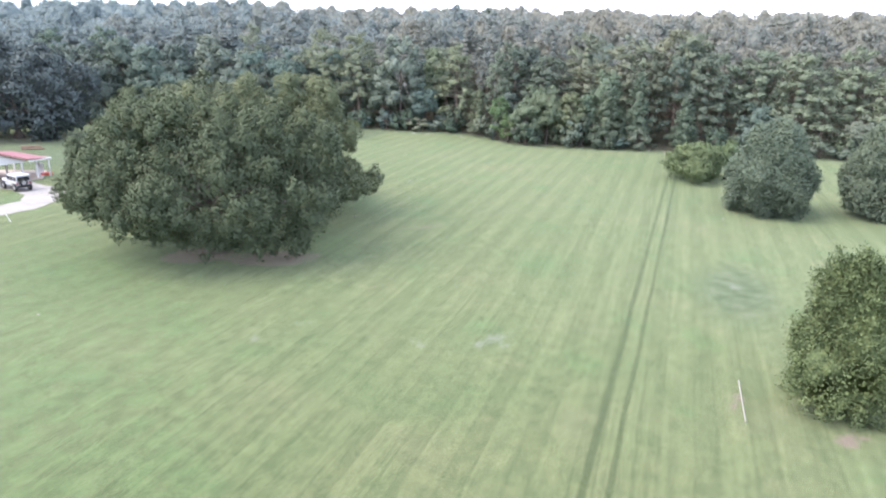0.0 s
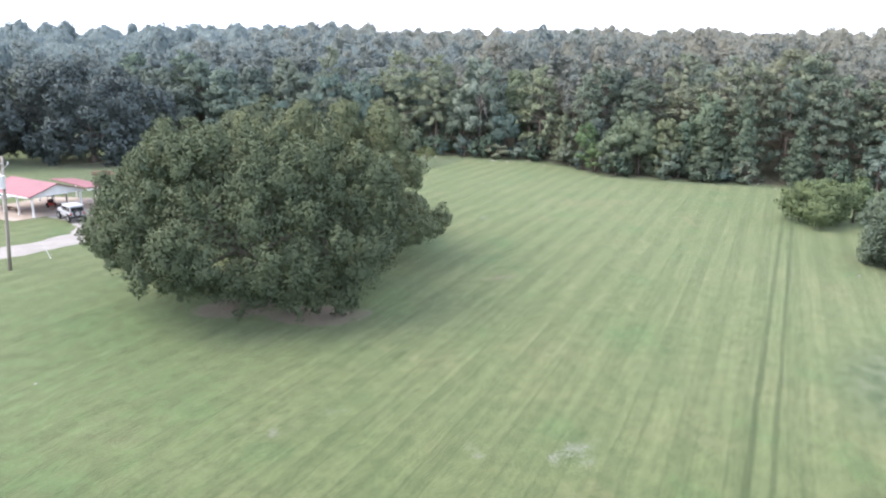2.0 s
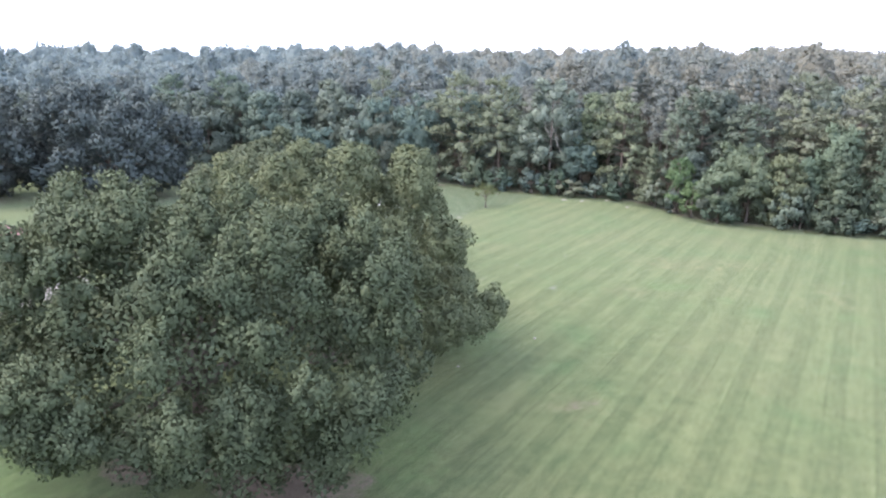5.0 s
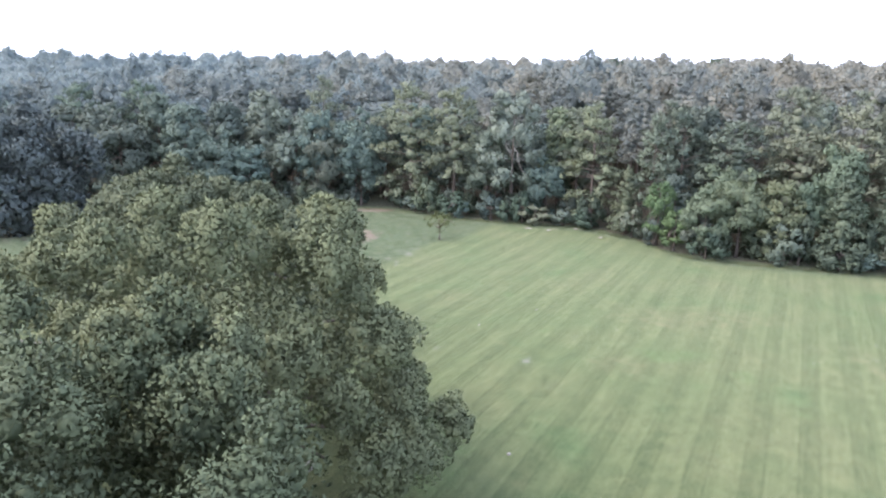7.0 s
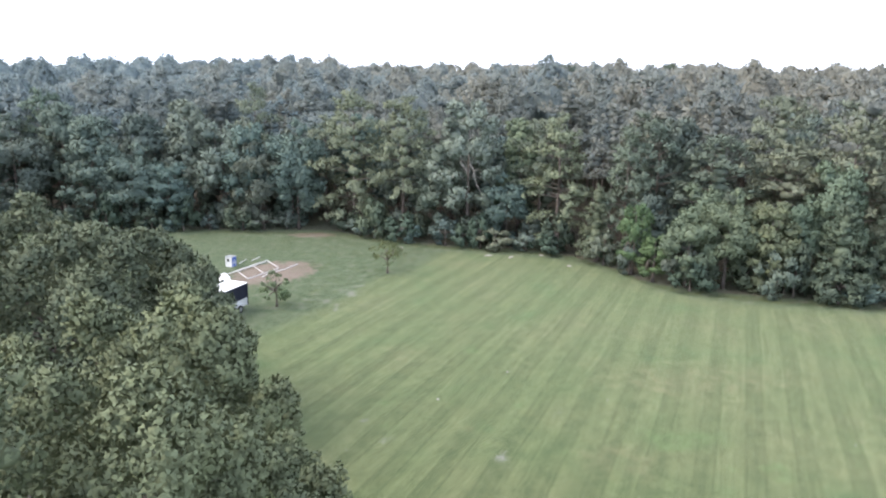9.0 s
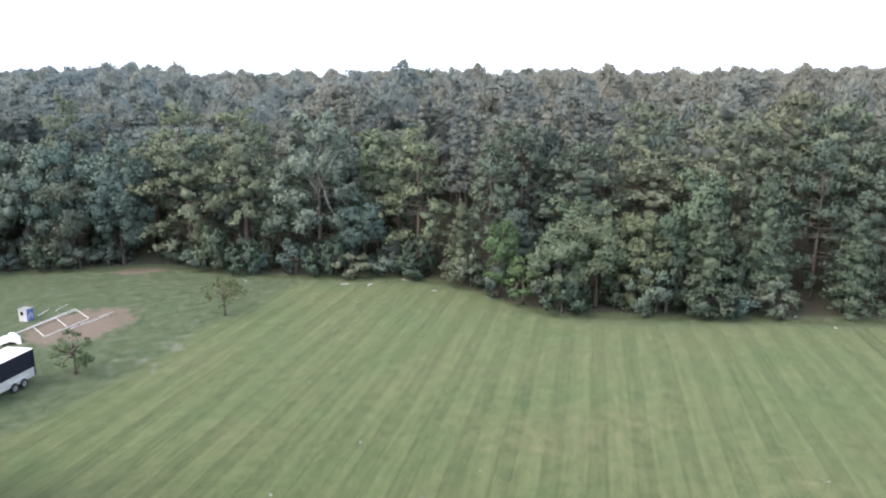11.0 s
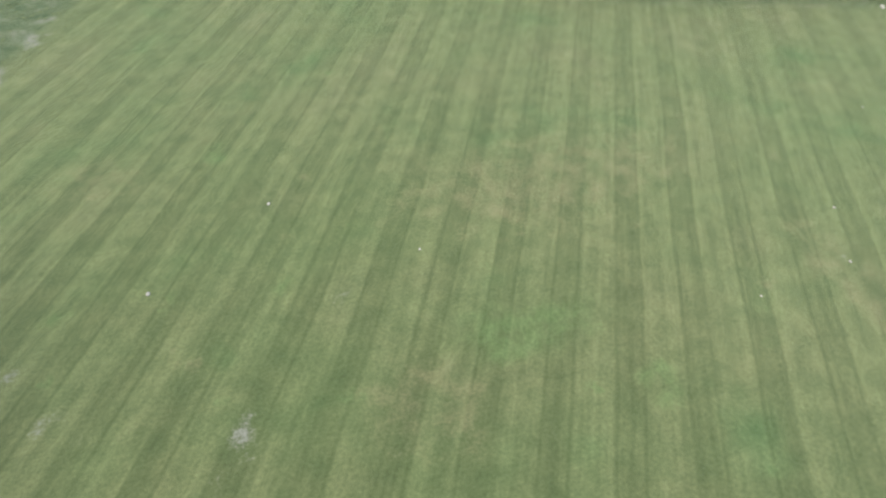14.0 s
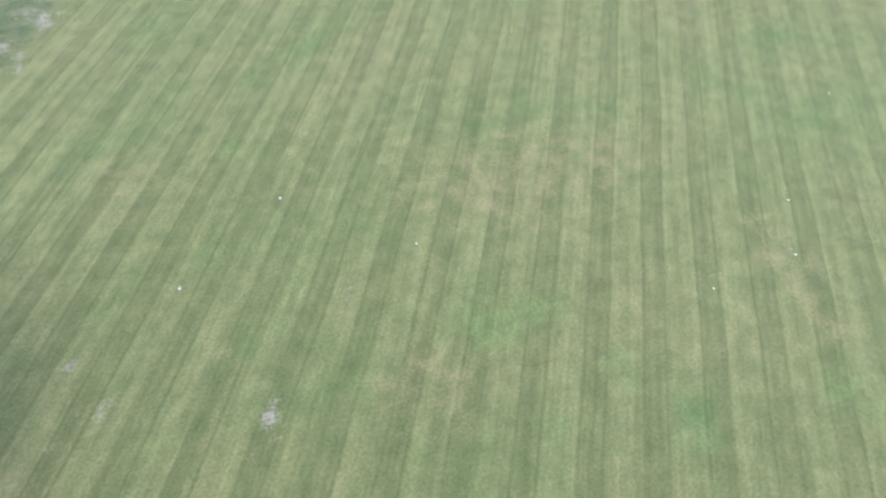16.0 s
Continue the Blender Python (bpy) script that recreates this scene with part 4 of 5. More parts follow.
# x, y, height, radius, shape, tint
PINE_AT = [(2.0, 122.6, 19.4, 6.2, 0, "olive"), (8.6, 118.2, 18.6, 4.8, 3, "olive"), (-2.2, 128.9, 15.8, 4.2, 1, ""), (27.3, 108.4, 17.2, 4.9, 1, "gold"),
           (37.4, 106.0, 17.2, 4.6, 3, "dark"), (33.6, 102.0, 15.6, 3.4, 1, ""), (50.6, 99.6, 19.4, 5.2, 2, "brown"), (58.2, 91.3, 18.6, 5.0, 0, "brown"),
           (66.4, 94.2, 20.2, 5.6, 2, "brown"), (67.0, 88.3, 19.6, 5.0, 3, ""), (62.4, 86.1, 15.9, 4.0, 1, "dark"), (66.4, 83.3, 16.1, 4.8, 0, "dark"),
           (76.3, 81.9, 17.0, 5.8, 2, "olive"), (90.0, 76.4, 18.1, 6.0, 0, "gold"), (80.5, 77.2, 16.8, 5.8, 3, "olive"), (92.6, 69.6, 15.4, 5.2, 1, "olive"),
           (70.5, 84.9, 16.5, 5.0, 1, "olive"), (60.2, 100.5, 18.7, 5.0, 3, "brown"), (26.4, 113.9, 16.0, 4.4, 2, "brown"), (82.4, 72.9, 11.6, 4.4, 1, "olive"),
           (-13.2, 135.9, 20.2, 4.6, 1, ""), (-44.0, 136.0, 18.8, 4.4, 3, "teal")]
YOUNG_AT = [(30.4, 102.2, 9.4, 2.5, 1, "olive"), (48.9, 85.0, 10.4, 3.3, 1, "teal"), (54.3, 84.1, 13.5, 3.5, 0, "teal"), (61.2, 80.2, 9.6, 3.0, 1, "teal")]
HARD_AT = [(-12.8, 125.6, 15.0, 4.2, 0, "teal"), (-6.8, 124.6, 15.4, 4.4, 2, "teal"), (13.4, 115.4, 13.4, 3.6, 0, "teal"), (24.3, 116.4, 17.4, 3.6, 3, "fresh"), (21.6, 111.6, 9.4, 3.2, 2, "teal"),
           (40.8, 104.4, 16.8, 4.4, 1, "dark"), (50.2, 88.6, 13.4, 3.5, 0, "moss"), (39.9, 90.0, 10.4, 3.3, 2, "moss"), (43.6, 88.4, 9.6, 3.2, 0, "moss"), (36.2, 90.8, 8.6, 3.0, 2, "moss"),
           (46.6, 88.2, 9.0, 2.6, 1, "moss"), (39.1, 94.3, 10.4, 3.0, 0, "moss"), (35.3, 98.2, 8.6, 2.8, 1, "dark"), (-51.2, 129.2, 15.1, 5.6, 0, "dark"), (-44.6, 127.0, 14.4, 5.0, 2, "dark"),
           (-33.9, 126.0, 15.5, 4.8, 1, "teal"), (-28.4, 124.6, 11.9, 4.4, 2, "teal"), (-22.4, 130.4, 19.3, 4.2, 3, ""), (-16.6, 127.4, 15.2, 4.8, 0, ""), (-5.9, 123.2, 10.6, 3.2, 0, "teal"),
           (-23.4, 123.6, 9.6, 3.6, 0, "teal"), (-11.2, 124.2, 12.6, 3.6, 2, "dark"), (-62.0, 127.0, 15.6, 5.6, 0, "dark"), (-40.0, 132.0, 18.6, 4.4, 3, "teal"), (9.6, 122.7, 14.2, 4.8, 0, ""),
           (88.0, 70.0, 7.4, 3.6, 2, ""), (73.6, 78.2, 8.6, 3.4, 0, "teal"), (-28.6, 131.0, 15.8, 4.4, 1, "dark")]
for x, y, h, r, k, tint in PINE_AT:
    plant(PINES, PINE_SIZE, x, y, h, r, k, tint)
for x, y, h, r, k, tint in YOUNG_AT:
    plant(YOUNG, ((10.5, 3.3),), x, y, h, r, k, tint)
for x, y, h, r, k, tint in HARD_AT:
    plant(HARDS, HARD_SIZE, x, y, h, r, k, tint)
for x, y, h, r in ((16.8, 114.0, 19.0, 4.9), (55.4, 104.0, 18.0, 4.0)):
    plant(PALE, ((18.5, 4.8),), x, y, h, r, 0, "pale")
for x, y, h, r in ((32.6, 96.2, 8.6, 2.1), (33.6, 93.0, 5.6, 2.0)):
    plant(BRIGHTS, ((8.0, 2.4),), x, y, h, r, 0, "")
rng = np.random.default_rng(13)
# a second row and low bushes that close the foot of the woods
k = 0
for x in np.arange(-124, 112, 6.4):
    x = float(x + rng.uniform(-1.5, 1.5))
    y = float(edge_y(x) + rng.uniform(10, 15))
    # mostly darker tints: the row's shade behind the front trees, put into colour
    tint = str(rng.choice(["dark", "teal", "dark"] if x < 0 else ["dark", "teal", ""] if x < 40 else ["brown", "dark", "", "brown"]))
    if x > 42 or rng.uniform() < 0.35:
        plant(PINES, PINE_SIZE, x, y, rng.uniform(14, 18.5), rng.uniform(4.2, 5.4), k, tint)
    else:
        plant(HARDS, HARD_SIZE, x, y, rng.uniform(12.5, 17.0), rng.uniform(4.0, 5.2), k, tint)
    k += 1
for k, x in enumerate(np.arange(-96, 110, 1.7)):
    x = float(x + rng.uniform(-1.6, 1.6))
    if -5.5 < x < -1.5 or 55 < x < 60 or 62.5 < x < 66 or rng.uniform() < 0.06:
        continue
    y = float(edge_y(x) + (rng.uniform(0.3, 1.8) if k % 3 else rng.uniform(2.5, 5.0)))
    plant(BUSHES, ((3.4, 2.0), (2.6, 1.8)), x, y, rng.uniform(2.2, 5.2), rng.uniform(1.5, 2.8), k, str(rng.choice(["", "teal", "dark", "olive"])))


# ---- the woods behind: past counting, one object ----
def far_woods():
    global rng
    rng = np.random.default_rng(14)
    near, middle, far = [], [], []
    for s in range(12):
        tall, wide, point = ((16.0, 4.4, 0.25), (18.0, 3.6, 0.4), (15.0, 4.8, 0.2), (17.5, 4.0, 0.3), (16.5, 4.6, 0.3), (17.0, 3.4, 0.35))[s % 6]
        near.append(bough_crown(tall, wide, tall * 0.5, s, 4, 4, 1100, 0.55, puff=1.2, slim=0.6)[0] if s % 2 else lobed_crown(tall, wide, tall * 0.45, 60 + s, 13, 1100, 0.55, taper=0.5, second=3, level=1, hearts=2)[0])
        middle.append(dome_crown(tall, wide, tall * 0.5, 60 + s, 520, 0.84, point, 0.15, 2))
        far.append(dome_crown(tall, wide, tall * 0.55, 60 + s, 150, 1.05, point, 0.12, 2))
    out, tones, trunks = [], [], []

    def put(shape, x, y, s, sz):
        a = rng.uniform(0, 2 * math.pi)
        ca, sa = math.cos(a), math.sin(a)
        v = np.stack([(shape[:, 0] * ca - shape[:, 1] * sa) * s + x, (shape[:, 0] * sa + shape[:, 1] * ca) * s + y, shape[:, 2] * sz + float(rise(x, y)),
                      shape[:, 3] * ca - shape[:, 4] * sa, shape[:, 3] * sa + shape[:, 4] * ca, shape[:, 5]], -1)
        out.append(v)
        # cooler at left, warmer at right: haze and lens falloff put into the tint
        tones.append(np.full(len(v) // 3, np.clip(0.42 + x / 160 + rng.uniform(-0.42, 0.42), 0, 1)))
        trunks.append((x, y, float(rise(x, y)), 10 * sz))

    for x in np.arange(-190, 300, 6.6):
        for y in np.arange(-20, 262, 6.6):
            px, py = x + rng.uniform(-2.6, 2.6), y + rng.uniform(-2.6, 2.6)
            gap = py - float(edge_y(px))
            az = math.degrees(math.atan2(px, py + 20))
            if gap > 95 and rng.uniform() < 0.3 or gap < 16 or not -40 < az < 56 or math.hypot(px, py) > 262 or (-66 < px < -38 and py < 120):
                continue
            pick = int(rng.integers(0, 12)) if px < 20 else int(rng.choice([1, 3, 5, 7, 9, 11, 0, 4]))
            put((near if gap < 46 else middle)[pick], px, py, rng.uniform(0.75, 1.35), rng.uniform(0.80, 1.30))
    for _ in range(1000):
        r = math.sqrt(rng.uniform(250 ** 2, 640 ** 2))
        a = radians(rng.uniform(-42, 58))
        px, py = r * math.sin(a), r * math.cos(a) - 20
        put(far[int(rng.integers(0, 12))], px, py, rng.uniform(0.9, 1.5) * (1.3 if r > 420 else 1.0), rng.uniform(0.85, 1.35) * (1.15 if px < -10 else 1.0))
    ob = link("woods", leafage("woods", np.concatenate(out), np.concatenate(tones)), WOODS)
    tagged(ob, "deep mixed woodland of pines and broadleaf trees to the horizon", "forest", kind="stuff")
    bm = bmesh.new()
    for x, y, z, h in trunks[:900]:
        tube(bm, [np.array([x, y, z - 0.3]), np.array([x, y, z + h])], [0.2, 0.1], 4)
    tagged(part("woods_trunks", bm, BARK), "brown trunks of the woodland trees", "forest", kind="stuff")


far_woods()

# tall pines that break the skyline, and the dead tree
for k, (x, y, h, r) in enumerate([(73.6, 258.0, 23.5, 6.0), (57.5, 262.0, 21.5, 5.5), (99, 236, 23, 6), (-36, 236, 23, 6.5), (20, 262, 22, 6)]):
    plant(PINES, PINE_SIZE, x, y, h, r, k, "dark")


def dead_tree():
    ob = thing("dead_tree", (43.9, 122.2, float(rise(43.9, 122.2))), 0, "bare grey dead tree standing among the woods", "tree")
    trunk_part(ob, 20.0, 0.15, 0.06, SNAG)
    for _ in range(13):
        bm = bmesh.new()
        a, z = rng.uniform(0, 6.28), rng.uniform(15.5, 20)
        ln = rng.uniform(1.2, 2.6)
        s = np.array([0, 0, z])
        e = s + (math.cos(a) * ln * 0.6, math.sin(a) * ln * 0.6, ln)
        tube(bm, [s, s * 0.5 + e * 0.5 + rng.normal(size=3) * 0.12, e], [0.07, 0.045, 0.02], 5)
        part("limb", bm, SNAG, ob)


dead_tree()


# ---- house, carport, pool ----
def house():
    ob = thing("house", (-48.0, 60.4, 0), 0, "pale brick house with a red metal roof", "house")
    bm = solid((-0.15, -11, 0, 0.3, 22, 2.5), (-9.85, -11, 0, 0.3, 22, 2.5), (-5, -0.15, 0, 9.4, 0.3, 2.5), (-5, -21.85, 0, 9.4, 0.3, 2.5))
    part("wall", bm, BRICK, ob)
    part("roof", slab([(0.7, 0.7, 2.45), (0.7, -22.7, 2.45), (-5, -17.5, 4.3), (-5, -4.5, 4.3)], 0.14), ROOF, ob)
    part("roof", slab([(-10.7, -22.7, 2.45), (-10.7, 0.7, 2.45), (-5, -4.5, 4.3), (-5, -17.5, 4.3)], 0.14), ROOF, ob)
    part("roof", slab([(-10.7, 0.7, 2.45), (0.7, 0.7, 2.45), (-5, -4.5, 4.3)], 0.14), ROOF, ob)
    part("roof", slab([(0.7, -22.7, 2.45), (-10.7, -22.7, 2.45), (-5, -17.5, 4.3)], 0.14), ROOF, ob)
    part("fascia", solid((0.72, -11, 2.26, 0.05, 23.5, 0.2), (-5, 0.72, 2.26, 11.4, 0.05, 0.2)), WHITE, ob, "white painted fascia board")
    for y in (-1.9, -6.5, -12.0):
        w = part("window", solid((0.03, y, 1.05, 0.08, 1.1, 1.1)), WHITE, ob)
        part("pane", solid((0.06, y - 0.26, 1.12, 0.06, 0.46, 0.96), (0.06, y + 0.26, 1.12, 0.06, 0.46, 0.96)), GLASS, w)


house()


def carport():
    """An open gabled shelter on posts, with a lower wing behind it."""
    ob = thing("carport", (-40.25, 58.06, 0), 56.0, "open carport with a red gabled roof on white posts", "carport")
    w, ln, e, r = 5.9, 8.7, 2.45, 3.55
    part("roof", slab([(-0.35, -0.3, e), (-0.35, ln, e), (w / 2, ln, r), (w / 2, -0.3, r)], 0.10), ROOF, ob)
    part("roof", slab([(w + 0.35, ln, e), (w + 0.35, -0.3, e), (w / 2, -0.3, r), (w / 2, ln, r)], 0.10), ROOF, ob)
    bm = bmesh.new()
    for y in (-0.05, 0.05):
        pts = [bm.verts.new(p) for p in ((-0.2, y, e - 0.22), (w + 0.2, y, e - 0.22), (w + 0.2, y, e - 0.05), (w / 2, y, r - 0.12), (-0.2, y, e - 0.05))]
        bm.faces.new(pts if y < 0 else pts[::-1])
    bmesh.ops.bridge_loops(bm, edges=bm.edges)
    part("gable", bm, WHITE, ob, "white boarded gable end")
    part("fascia", solid((-0.34, ln / 2, e - 0.24, 0.06, ln, 0.2), (w + 0.34, ln / 2, e - 0.24, 0.06, ln, 0.2)), WHITE, ob)
    part("beam", solid((0.1, ln / 2, e - 0.32, 0.14, ln, 0.18), (w - 0.1, ln / 2, e - 0.32, 0.14, ln, 0.18)), WHITE, ob)
    for x in (0.1, w - 0.1):
        for y in (0.1, ln / 3, 2 * ln / 3, ln - 0.2):
            part("post", solid((x, y, 0.05, 0.16, 0.16, e - 0.34), (x, y, 0.05, 0.26, 0.26, 0.12)), WHITE, ob)
    # the lower wing
    part("wing_roof", slab([(w + 0.6, -0.2, 2.56), (w + 3.7, -0.2, 2.28), (w + 3.7, 6.8, 2.56), (w + 0.6, 6.8, 2.94)], 0.10), ROOF, ob)
    part("wing_fascia", solid((w + 2.2, -0.24, 2.14, 3.1, 0.06, 0.2), (w + 3.68, 3.3, 2.14, 0.06, 7.0, 0.2)), WHITE, ob)
    for x, y in ((w + 3.5, 0.0), (w + 3.5, 6.5), (w + 1.8, 0.0)):
        part("post", solid((x, y, 0, 0.14, 0.14, 2.3)), WHITE, ob)


carport()


def pool():
    outline = [(-62.0, 77.6), (-60.6, 82.0), (-56.4, 81.4), (-52.6, 75.6), (-49.4, 70.8), (-52.4, 69.2), (-56.4, 72.6)]
    pts = np.array(outline)
    for _ in range(2):
        nxt = np.roll(pts, -1, 0)
        pts = np.stack([pts * 0.88 + nxt * 0.12, pts * 0.12 + nxt * 0.88], 1).reshape(-1, 2)
    mid = pts.mean(0)
    ob = thing("swimming_pool", (0, 0, 0), 0, "turquoise in-ground swimming pool with a pale coping", "swimming pool")
    bm = bmesh.new()
    bm.faces.new([bm.verts.new((*p, 0.05)) for p in pts[::-1]])
    bmesh.ops.recalc_face_normals(bm, faces=bm.faces)
    for f in bm.faces:
        if f.normal.z < 0:
            f.normal_flip()
    part("water", bm, POOL, ob)
    bm = bmesh.new()
    rows = []
    for p in pts:
        o = mid + (p - mid) * (1 + 1.3 / np.linalg.norm(p - mid))
        rows.append([bm.verts.new(q) for q in ((*p, 0.02), (*p, 0.13), (*o, 0.12), (*o, -0.02))])
    for a, b in zip(rows, rows[1:] + rows[:1]):
        for k in range(3):
            bm.faces.new((a[k], a[k + 1], b[k + 1], b[k]))
    bmesh.ops.recalc_face_normals(bm, faces=bm.faces)
    part("coping", bm, COPING, ob)


pool()


def utility_pole():
    """A leaning service pole with a transformer and cut-outs."""
    ob = thing("utility_pole", (-32.8, 38.2, 0), 0, "leaning grey wooden utility pole with a transformer can", "utility pole")
    lean = pose(0, 0, 0, 0, 4.2, 0)

    def placed(bm):
        bmesh.ops.transform(bm, matrix=lean, verts=bm.verts)
        return bm

    bm = bmesh.new()
    tube(bm, [np.array([0, 0, z]) for z in (-0.3, 3, 6, 9.6)], [0.15, 0.14, 0.12, 0.10], 12)
    part("pole", placed(bm), POLE, ob, smooth=True)
    bm = bmesh.new()
    drum(bm, pose(0.05, -0.42, 7.55), 0.27, 0.95, 20)
    drum(bm, pose(0.05, -0.42, 8.08), 0.29, 0.06, 20)
    drum(bm, pose(0.0, -0.42, 8.2), 0.05, 0.3, 8)
    part("transformer", placed(bm), WHITE, ob, "pale grey transformer can")
    bm = bmesh.new()
    box(bm, -0.5, -0.12, 9.0, 1.1, 0.09, 0.09)
    tube(bm, [np.array([0.0, -0.1, 8.5]), np.array([0.45, -0.1, 9.05])], [0.03, 0.03], 6)
    part("bracket", placed(bm), STEEL, ob)
    for x, z in ((-0.95, 9.1), (-0.45, 9.1), (0.48, 9.05)):
        bm = bmesh.new()
        for k in range(4):
            drum(bm, pose(x, -0.12, z + 0.06 * k), 0.04 if k % 2 else 0.06, 0.05, 10)
        part("insulator", placed(bm), WHITE, ob, "white ceramic insulator")


utility_pole()


def service_wire():
    """The wire that leaves the pole's top, sagging."""
    ob = thing("service_wire", (0, 0, 0), 0, "thin dark overhead wire leaving the utility pole", "cable")
    a, b = np.array([-33.1, 38.0, 9.2]), np.array([-66.0, 34.0, 10.4])
    bm = bmesh.new()
    tube(bm, [a + (b - a) * f - (0, 0, 4.2 * f * (1 - f)) for f in np.linspace(0, 1, 13)], [0.022] * 13, 5)
    part("strand", bm, STEEL, ob)


service_wire()


def marker_stake():
    ob = thing("marker_stake", (-31.0, 41.6, 0), 0, "short pale leaning stake in the grass beside the drive", "stake")
    bm = bmesh.new()
    tube(bm, [np.array([0, 0, -0.1]), np.array([-0.25, 0.05, 0.5]), np.array([-0.5, 0.1, 1.05])], [0.035, 0.03, 0.025], 6)
    part("rod", bm, LUMBER, ob)


marker_stake()


def wheel(parent, x, y, r, w, name="wheel"):
    bm = bmesh.new()
    prof = [(0.62, -0.46), (0.9, -0.5), (1.0, -0.36), (1.0, 0.36), (0.9, 0.5), (0.62, 0.46)]
    n = 20
    rings = [[bm.verts.new((x + r * p * math.cos(a), y + w * q, r + r * p * math.sin(a))) for p, q in prof] for a in (2 * math.pi * i / n for i in range(n))]
    for a, b in zip(rings, rings[1:] + rings[:1]):
        for k in range(len(prof)):
            j = (k + 1) % len(prof)
            bm.faces.new((a[k], a[j], b[j], b[k]))
    bmesh.ops.recalc_face_normals(bm, faces=bm.faces)
    tyre = part(name, bm, RUBBER, parent)
    bm = bmesh.new()
    drum(bm, pose(x, y, r, 90), r * 0.63, w * 0.7, 16)
    drum(bm, pose(x, y, r, 90), r * 0.2, w * 0.86, 10)
    part("rim", bm, STEEL, tyre)


def off_road_car():
    ob = thing("off_road_car", (-35.8, 57.3, 0.03), 133, "boxy white off-road car with a rear spare wheel on gravel", "car")
    part("body", solid((0.15, 0, 0.55, 3.5, 1.56, 0.55), (1.55, 0, 0.62, 1.1, 1.42, 0.52), bevel=0.06), CARPAINT, ob)
    part("hood", solid((1.35, 0, 1.10, 1.35, 1.36, 0.10), bevel=0.04), CARPAINT, ob)
    part("cabin", solid((-0.55, 0, 1.08, 2.3, 1.5, 0.68), bevel=0.07), CARPAINT, ob)
    part("roof", solid((-0.55, 0, 1.74, 2.36, 1.52, 0.09), bevel=0.035), CARPAINT, ob)
    for x, ln in ((0.28, 0.62), (-0.48, 0.68), (-1.24, 0.62)):
        for y in (-0.755, 0.755):
            part("window", solid((x, y, 1.22, ln, 0.03, 0.42)), GLASS, ob)
    part("rear_window", solid((-1.71, 0, 1.20, 0.03, 1.3, 0.46)), GLASS, ob)
    part("windscreen", solid((0.61, 0, 1.18, 0.03, 1.34, 0.50)), GLASS, ob)
    part("bumper", solid((-1.78, 0, 0.50, 0.2, 1.6, 0.2), bevel=0.03), RUBBER, ob)
    part("bumper", solid((2.2, 0, 0.50, 0.2, 1.6, 0.2), bevel=0.03), RUBBER, ob)
    for x in (-1.2, 1.55):
        for y in (-0.79, 0.79):
            part("fender", solid((x, y, 0.80, 1.0, 0.22, 0.10), bevel=0.03), RUBBER, ob)
            wheel(ob, x, y, 0.42, 0.26)
    for y in (-0.66, 0.66):
        part("tail_light", solid((-1.62, y, 0.84, 0.05, 0.14, 0.22)), RED, ob)
    bm = bmesh.new()
    drum(bm, pose(-1.88, 0.1, 1.02, 0, 90), 0.40, 0.24, 20)
    spare = part("spare_wheel", bm, RUBBER, ob)
    bm = bmesh.new()
    drum(bm, pose(-2.0, 0.1, 1.02, 0, 90), 0.24, 0.03, 16)
    part("rim", bm, STEEL, spare)


off_road_car()


